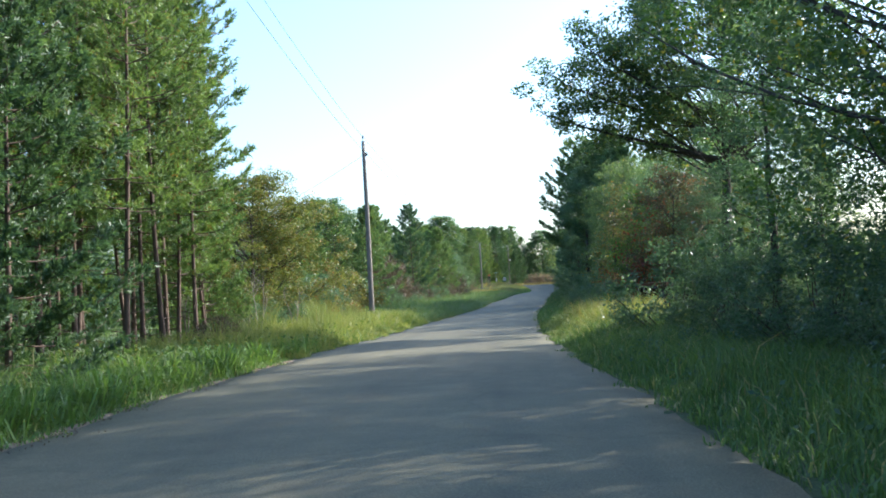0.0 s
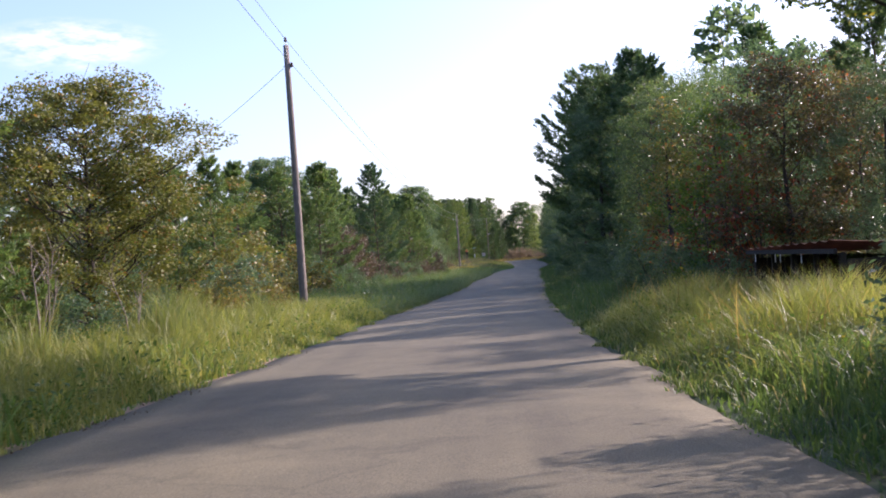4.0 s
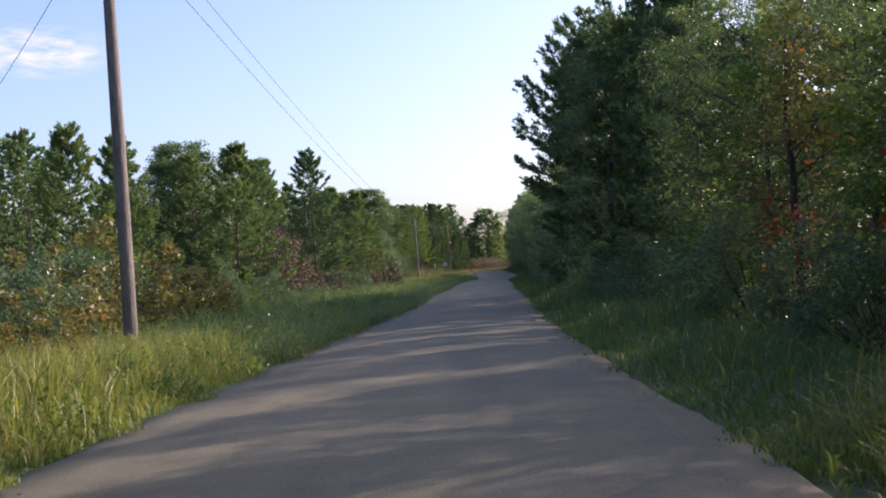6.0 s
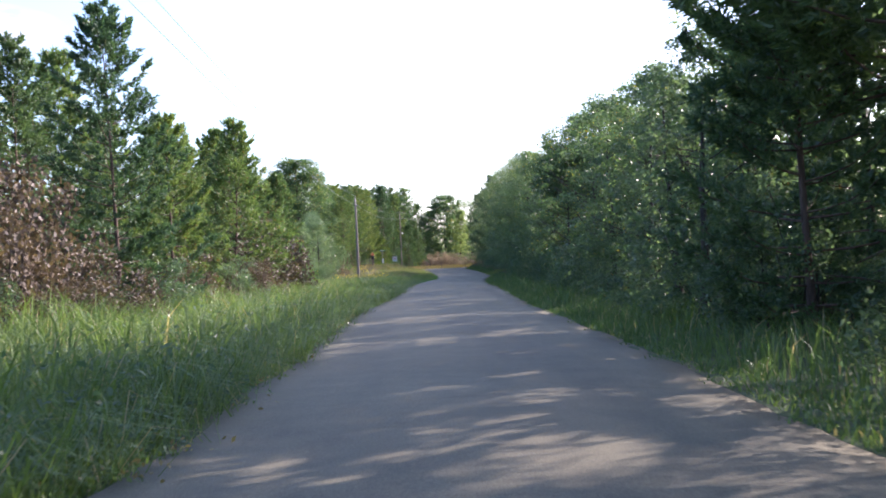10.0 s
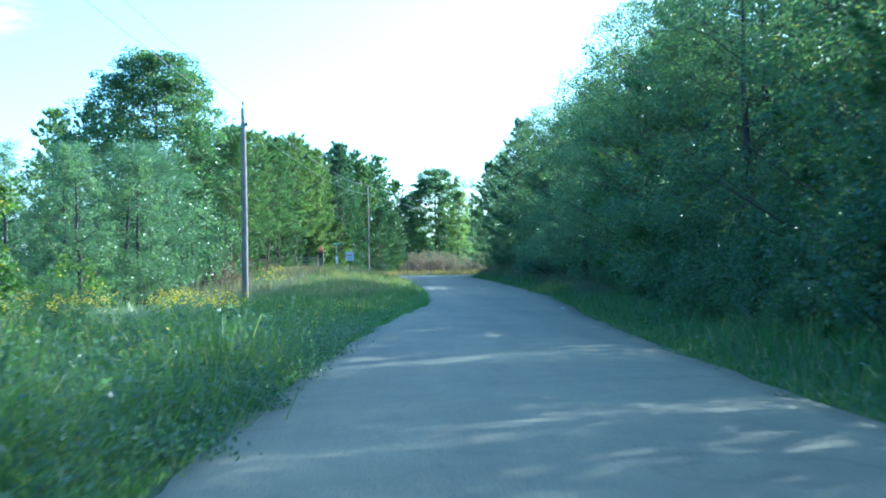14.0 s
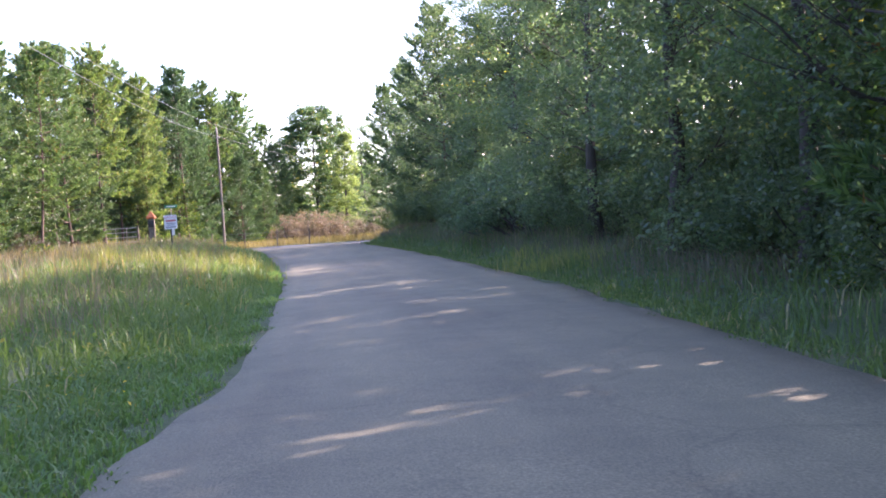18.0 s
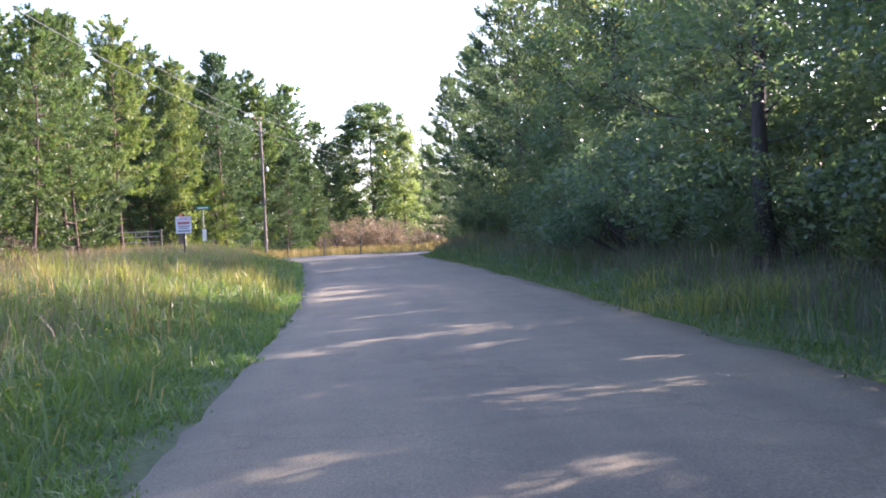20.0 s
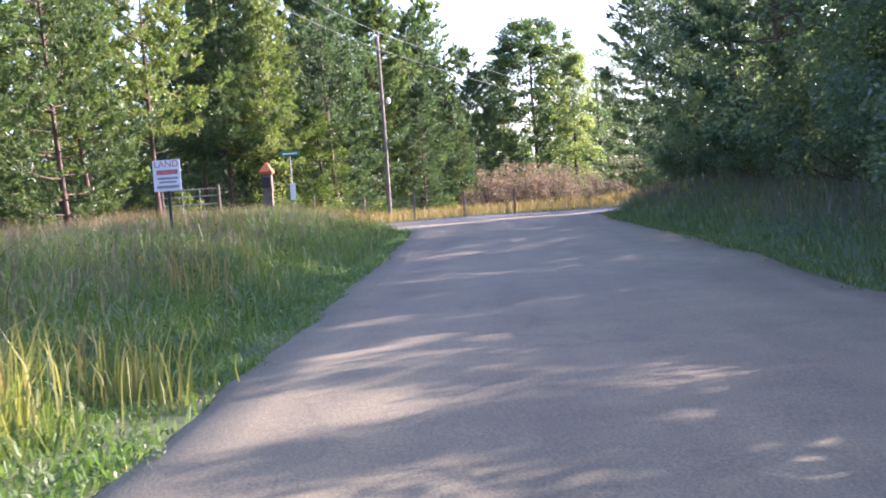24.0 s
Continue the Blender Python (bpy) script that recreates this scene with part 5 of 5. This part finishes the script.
tufts("golden_grass", [(8.0, 202.3, 0.7), (8.6, 201.2, 1.0), (9.2, 200.2, 1.0), (9.0, 206.0, 0.8)], 130, 0.7, 0.28, 0.45, 0.01, BLADES_LIT, "sunlit pale green grass tufts on the right verge")
bloom = [(-4.5, 166.3), (-4.0, 166.2), (-3.6, 166.0), (-5.0, 167.2), (-4.2, 168.0), (-6.5, 162.9), (-6.0, 164.0), (-6.2, 198.8), (-6.7, 206.0), (-5.4, 196.4), (-7.4, 170.0), (-5.8, 172.0)]
bx = np.concatenate([rg.normal(a, 0.3, 16) for a, b in bloom])
by = np.concatenate([rg.normal(b, 0.45, 16) for a, b in bloom])
bc = np.repeat(np.stack([bx, by, land(bx, by) + rg.uniform(0.7, 1.0, len(bx))], 1), 9, 0) + rg.normal(0, 0.045, (len(bx) * 9, 3))
v, f = leaf_quads(rg, bc, 0.05, 0.6, 0.8)
tagged(new("yellow_wildflowers", fast_mesh("yellow_wildflowers", v, [f], PETALS)), "flat clusters of yellow wildflowers above the grass", "flowers", kind="stuff")
fennel = [(-7.6, 41.0, 1.1), (-8.2, 43.0, 1.0), (-7.9, 45.0, 0.9), (-9.0, 38.0, 1.0), (-8.8, 35.0, 0.9), (-7.2, 48.0, 0.8), (-9.4, 49.0, 1.0), (-8.6, 30.0, 0.8), (-8.3, 52.0, 0.9)]
tufts("feathery_weeds", fennel, 260, 1.7, 0.22, 0.35, 0.008, BLADES_LIT, "tall feathery yellow-green weeds on the left verge")
lip = [(float(left_edge(y)) - rg.uniform(0.15, 0.75), float(y), float(rg.uniform(0.6, 1.2))) for y in np.arange(58, 140, 0.42)]
tufts("arching_grass", lip, 58, 0.8, 0.2, 1.7, 0.007, BLADES, "drooping grass hanging over the left edge of the asphalt")

# ---- poles and wires ----
STEEL = plain_material("galvanised_steel", (0.30, 0.30, 0.29), 0.55, 0.6, 0.2)
PORCELAIN = plain_material("brown_porcelain", (0.10, 0.06, 0.045), 0.25, 0, 0.1)
WIRE = plain_material("wire", (0.15, 0.155, 0.165), 0.5, 0.4, 0.1)
WHITE = plain_material("white_sign_paint", (0.78, 0.76, 0.74), 0.5, 0, 0.06)
FADED = plain_material("faded_grey_paint", (0.30, 0.29, 0.30), 0.6, 0, 0.15)
RED = plain_material("faded_red_paint", (0.55, 0.17, 0.16), 0.55, 0, 0.15)
GREEN = plain_material("green_sign_sheet", (0.02, 0.22, 0.14), 0.4, 0, 0.1)
BLACK = plain_material("black_paint", (0.03, 0.03, 0.033), 0.6, 0, 0.2)
WOOD = bark_material("grey_post_wood", (0.09, 0.075, 0.06), (0.24, 0.20, 0.16), 14.0)
ORANGE = plain_material("orange_red_paint", (0.62, 0.17, 0.06), 0.6, 0, 0.15)
PAPER = plain_material("white_paper", (0.75, 0.73, 0.70), 0.8, 0, 0.08)


def utility_pole(x, y, top, label, lamp=False, girth=1.0):
    z0 = float(land(x, y))
    h = top - z0
    pole = empty("utility_pole", (x, y, z0), label=label, category="utility pole", group="poles along the lane")
    s = np.linspace(0, 1, 9)
    v, f = tube(np.stack([0.02 * np.sin(s * 3), 0.02 * np.sin(s * 2), s * (h + 0.4) - 0.4], 1), (0.155 - 0.055 * s) * girth, 14)
    n = len(v)
    v = np.concatenate([v, [[0, 0, h]]])
    cap = np.stack([np.arange(n - 14, n), np.roll(np.arange(n - 14, n), -1), np.full(14, n)], 1)
    mesh_part("shaft", fast_mesh("shaft", v, [f, cap], POLE_WOOD, True), pole)
    bm = bmesh.new()
    rod(bm, (0, 0, h - 0.25), (0, 0, h + 0.16), 0.02)
    box(bm, (0.07, 0.03, 0.4), (0.0, -0.11, h - 0.2), 0.006)
    part("pole_top_pin", bm, STEEL, pole)
    for dz, off in ((0.2, 0.0), (-0.75, 0.17)):
        bm = bmesh.new()
        for k, r in enumerate((0.055, 0.07, 0.05, 0.062, 0.036)):
            rod(bm, (off, 0, h + dz - 0.06 + 0.035 * k), (off, 0, h + dz - 0.03 + 0.035 * k), r, r * 0.8, 12)
        part("insulator", bm, PORCELAIN, pole)
    bm = bmesh.new()
    rod(bm, (-0.16, 0, h - 0.78), (0.2, 0, h - 0.78), 0.014)
    box(bm, (0.06, 0.06, 0.12), (0.13, 0, h - 0.78), 0.008)
    part("bracket", bm, STEEL, pole)
    bm = bmesh.new()
    rod(bm, (-0.10, -0.1, 0.0), (-0.07, -0.08, h - 0.9), 0.008, sides=6)
    part("ground_wire", bm, WIRE, pole)
    if lamp:
        bm = bmesh.new()
        rod(bm, (0.08, 0, h * 0.64), (0.34, -0.05, h * 0.665), 0.022)
        part("lamp_arm", bm, STEEL, pole)
        bm = bmesh.new()
        rod(bm, (0.34, -0.05, h * 0.645), (0.34, -0.05, h * 0.665), 0.12, 0.06, 16)
        rod(bm, (0.34, -0.05, h * 0.632), (0.34, -0.05, h * 0.645), 0.08, 0.115, 16)
        part("lamp_head", bm, WHITE, pole, "white yard lamp head")
    return pole


POLES = [(-3.4, -16.0, 9.6), (-8.25, 59.9, 9.45), (-6.83, 193.55, 7.95), (-2.55, 262.4, 9.4), (17.0, 318.0, 9.0)]
for i, (px, py, pz) in enumerate(POLES):
    utility_pole(px, py, pz, "weathered wooden utility pole with insulators", lamp=(i == 3), girth=0.72 if i > 2 else 1.0)


def wire(a, b, sag, label, r=0.009):
    cu = bpy.data.curves.new("power_line", 'CURVE')
    cu.dimensions, cu.bevel_depth, cu.bevel_resolution = '3D', r, 1
    sp = cu.splines.new('POLY')
    sp.points.add(24)
    for k in range(25):
        s = k / 24
        sp.points[k].co = (a[0] + (b[0] - a[0]) * s, a[1] + (b[1] - a[1]) * s, a[2] + (b[2] - a[2]) * s - sag * 4 * s * (1 - s), 1)
    cu.materials.append(WIRE)
    tagged(new("power_line", cu), label, "power line", "wires between the poles")


for (ax, ay, az), (bx, by, bz) in zip(POLES[:-1], POLES[1:]):
    sag = ((bx - ax) ** 2 + (by - ay) ** 2) ** 0.5 / 90
    wire((ax, ay, az + 0.24), (bx, by, bz + 0.24), sag, "thin overhead power line strung from pole to pole")
    wire((ax + 0.17, ay, az - 0.72), (bx + 0.17, by, bz - 0.72), sag, "lower overhead wire strung from pole to pole")
wire((-8.4, 59.9, 8.6), (-24.0, 84.0, 6.2), 0.5, "service wire falling from the pole into the trees")

# ---- junction: land sign, gate, street sign, fence ----
sx, sy = -3.32, 228.0
sz = float(land(sx, sy))
sign = empty("land_sign", (sx, sy, sz), label="white and red land-for-sale board on a dark post", category="sign")
bm = bmesh.new()
box(bm, (0.06, 0.06, 2.0), (0.02, 0.06, 0.85), 0.006)
part("post", bm, BLACK, sign, "dark square post")
bm = bmesh.new()
BZ = 1.42
box(bm, (0.60, 0.022, 0.66), (0.02, 0.0, BZ), 0.006)
board = part("board", bm, WHITE, sign)


def letters(text, size, place, mat, parent, name):
    cu = bpy.data.curves.new(name, 'FONT')
    cu.body, cu.size, cu.extrude, cu.align_x, cu.align_y = text, size, 0.002, 'CENTER', 'CENTER'
    cu.materials.append(mat)
    ob = new(name, cu)
    ob.matrix_basis = pose(*place, 90, 0, 0)
    ob.parent = parent
    return ob


letters("LAND", 0.20, (0.02, -0.015, BZ + 0.24), RED, board, "lettering")
for dz, w, hh, mat in ((0.07, 0.46, 0.10, RED), (-0.06, 0.44, 0.05, FADED), (-0.14, 0.38, 0.04, FADED), (-0.24, 0.48, 0.06, FADED)):
    bm = bmesh.new()
    box(bm, (w, 0.006, hh), (0.03, -0.014, BZ + dz))
    part("text_bar", bm, mat, board)

gate = empty("pipe_gate", (-7.9, 245.6, float(land(-7.9, 245.6))), 8, label="galvanised pipe gate between dark posts", category="gate")
for gx in (-1.25, 0.85):
    bm = bmesh.new()
    rod(bm, (gx, 0, -0.2), (gx, 0, 1.45), 0.07, 0.06, 10)
    part("gate_post", bm, WOOD, gate)
for gz in (0.45, 0.75, 1.05, 1.32):
    bm = bmesh.new()
    rod(bm, (-1.2, 0, gz), (0.8, 0, gz), 0.024)
    part("rail", bm, STEEL, gate)
for gx in (-0.5, 0.15):
    bm = bmesh.new()
    rod(bm, (gx, 0.01, 0.45), (gx, 0.01, 1.32), 0.018)
    part("upright", bm, STEEL, gate)

px, py = -5.5, 251.9
pz = float(land(px, py))
post = empty("street_sign", (px, py, pz), label="green street name sign on a thin steel post", category="sign")
bm = bmesh.new()
rod(bm, (0, 0, -0.2), (0, 0, 2.75), 0.03)
part("post", bm, STEEL, post)
bm = bmesh.new()
box(bm, (0.86, 0.012, 0.2), (0, 0, 2.86), 0.004)
blade = part("name_plate", bm, GREEN, post)
bm = bmesh.new()
box(bm, (0.62, 0.004, 0.06), (0, -0.01, 2.86))
part("text_bar", bm, WHITE, blade)
bm = bmesh.new()
box(bm, (0.24, 0.01, 0.72), (0.03, -0.04, 1.22), 0.004)
part("marker_plate", bm, WHITE, post, "white upright marker plate")

kx, ky = -7.2, 254.7
kiosk = empty("roadside_box", (kx, ky, float(land(kx, ky))), label="brown wooden post box with orange-red top", category="post box")
bm = bmesh.new()
box(bm, (0.42, 0.30, 1.5), (0, 0, 0.7), 0.02)
part("body", bm, WOOD, kiosk)
bm = bmesh.new()
box(bm, (0.40, 0.05, 0.46), (0, -0.17, 1.9), 0.01)
part("dark_panel", bm, BLACK, kiosk)
bm = bmesh.new()
box(bm, (0.46, 0.3, 0.9), (0, 0, 1.85), 0.02)
part("cabinet", bm, WOOD, kiosk)
bm = bmesh.new()
box(bm, (0.6, 0.4, 0.1), (0, 0, 2.33), 0.02)
bmesh.ops.create_cone(bm, cap_ends=True, segments=4, radius1=0.44, radius2=0.06, depth=0.42, matrix=Matrix.Translation((0, 0, 2.59)) @ Matrix.Rotation(math.pi / 4, 4, "Z"))
part("cap", bm, ORANGE, kiosk, "orange-red cap")

fence = empty("wire_fence", (0, 0, 0), label="low wire fence on grey wooden posts", category="fence")
run = [(-20 + 2.4 * k, 257.2 + 0.15 * math.sin(k)) for k in range(11)]
for fx, fy in run:
    bm = bmesh.new()
    z = float(land(fx, fy))
    rod(bm, (fx, fy, z - 0.2), (fx + 0.03, fy, z + 1.25), 0.055, 0.045, 8)
    part("fence_post", bm, WOOD, fence)
for dz in (0.4, 0.75, 1.1):
    v, f = tube([(fx, fy, float(land(fx, fy)) + dz) for fx, fy in run], [0.006] * len(run), 5)
    mesh_part("fence_wire", fast_mesh("fence_wire", v, [f], STEEL), fence)

# ---- low dark shed under the trees by the right verge ----
RUST = plain_material("rusty_roof_sheet", (0.20, 0.095, 0.06), 0.75, 0.1, 0.45, 5.0, 0.4)
DARK_BOARD = bark_material("dark_board_wood", (0.018, 0.016, 0.015), (0.05, 0.042, 0.036), 10.0)
STRIP = plain_material("pale_hanging_strip", (0.62, 0.6, 0.55), 0.7, 0, 0.1)
SHED_LONG, SHED_DEEP, SHED_HIGH = 6.4, 2.0, 1.34
shed = empty("low_shed", (4.95, 39.2, float(land(4.95, 41.5)) - 0.02), label="low dark board shed with a rusty sheet roof", category="shed")
bm = bmesh.new()
n = 44
grid = [[bm.verts.new((-0.22 + d * (SHED_DEEP + 0.4), -0.2 + k * (SHED_LONG + 0.4) / n, SHED_HIGH + 0.1 - 0.2 * d + 0.12 * (1 - k / n) + 0.018 * math.sin(k * math.pi / 2))) for k in range(n + 1)] for d in (0, 1)]
for k in range(n):
    bm.faces.new((grid[0][k], grid[1][k], grid[1][k + 1], grid[0][k + 1]))
bmesh.ops.solidify(bm, geom=bm.faces[:], thickness=0.02)
part("roof", bm, RUST, shed, "rusty corrugated roof sheet")
bm = bmesh.new()
box(bm, (0.05, SHED_LONG + 0.3, 0.09), (-0.17, SHED_LONG / 2, SHED_HIGH + 0.03), 0.006)
part("eave_board", bm, DARK_BOARD, shed)
for k in range(5):
    bm = bmesh.new()
    box(bm, (0.1, 0.1, SHED_HIGH), (0, 0.05 + k * (SHED_LONG - 0.1) / 4, SHED_HIGH / 2), 0.008)
    part("post", bm, DARK_BOARD, shed)
for k in range(32):
    bm = bmesh.new()
    box(bm, (0.025, 0.19, SHED_HIGH - 0.16), (SHED_DEEP + 0.004 * (k % 3), 0.1 + k * 0.2, (SHED_HIGH - 0.16) / 2))
    part("board", bm, DARK_BOARD, shed)
for k in range(10):
    for sy_ in (0.0, SHED_LONG):
        bm = bmesh.new()
        box(bm, (0.19, 0.025, SHED_HIGH - 0.12), (0.15 + k * 0.2, sy_ + 0.003 * (k % 2), (SHED_HIGH - 0.12) / 2))
        part("board", bm, DARK_BOARD, shed)
for k in (1.9, 3.45, 3.85, 5.6):
    bm = bmesh.new()
    box(bm, (0.008, 0.05, 0.17), (-0.2, k, SHED_HIGH - 0.1), 0.003)
    part("hanging_strip", bm, STRIP, shed, "pale strip hanging from the eave")

# ---- litter on the road edge ----
bm = bmesh.new()
bmesh.ops.create_grid(bm, x_segments=5, y_segments=4, size=0.5, matrix=Matrix.Diagonal((0.14, 0.09, 1, 1)))
for w in bm.verts:
    w.co.z = 0.01 + 0.025 * abs(math.sin(w.co.x * 61 + w.co.y * 37))
me = bpy.data.meshes.new("crumpled_paper")
bm.to_mesh(me)
bm.free()
me.materials.append(PAPER)
sol = new("crumpled_paper", me)
sol.matrix_basis = pose(5.45, 178.5, float(smooth(178.5, LAND_Y, LAND_Z)) + 0.03, 0, 0, 30)
tagged(sol, "crumpled white paper scrap on the asphalt edge", "litter")

# ---- a thin far cloud over the left woods ----
m, nt, b = material("thin_cloud")
tc = nt.nodes.new("ShaderNodeTexCoord")
grad = nt.nodes.new("ShaderNodeTexGradient")
grad.gradient_type = 'SPHERICAL'
nt.links.new(tc.outputs["Object"], grad.inputs[0])
wisp = add(nt, "ShaderNodeTexNoise", Scale=2.6, Detail=6.0, Roughness=0.6)
mp = nt.nodes.new("ShaderNodeMapping")
mp.inputs["Scale"].default_value = (1.0, 1.0, 0.35)
nt.links.new(tc.outputs["Object"], mp.inputs[0])
nt.links.new(mp.outputs[0], wisp.inputs["Vector"])
soft = ramp(nt, grad.outputs["Fac"], [(0.0, (0, 0, 0)), (0.55, (1, 1, 1))])
dens = blend(nt, 1.0, soft, ramp(nt, wisp.outputs["Fac"], [(0.38, (0, 0, 0)), (0.66, (0.75, 0.75, 0.75))]), 'MULTIPLY')
clear = nt.nodes.new("ShaderNodeBsdfTransparent")
# the cloud's sunlit white is put in as a glow of its own
white = add(nt, "ShaderNodeEmission", Strength=0.62)
white.inputs["Color"].default_value = (1.0, 0.93, 0.9, 1)
mix = nt.nodes.new("ShaderNodeMixShader")
for src, dst in ((dens, 0), (clear.outputs[0], 1), (white.outputs[0], 2)):
    nt.links.new(src, mix.inputs[dst])
nt.links.new(mix.outputs[0], nt.nodes["Material Output"].inputs[0])
bm = bmesh.new()
bmesh.ops.create_grid(bm, x_segments=4, y_segments=4, size=1.0)
me = bpy.data.meshes.new("backdrop_cloud")
bm.to_mesh(me)
bm.free()
me.materials.append(m)
cloud = new("backdrop_cloud", me)
cloud.matrix_basis = pose(-705, 1870, 415, 90, 0, 20) @ Matrix.Diagonal((170, 52, 1, 1))
tagged(cloud, "thin pale cloud streak low in the sky", "cloud", kind="structure")
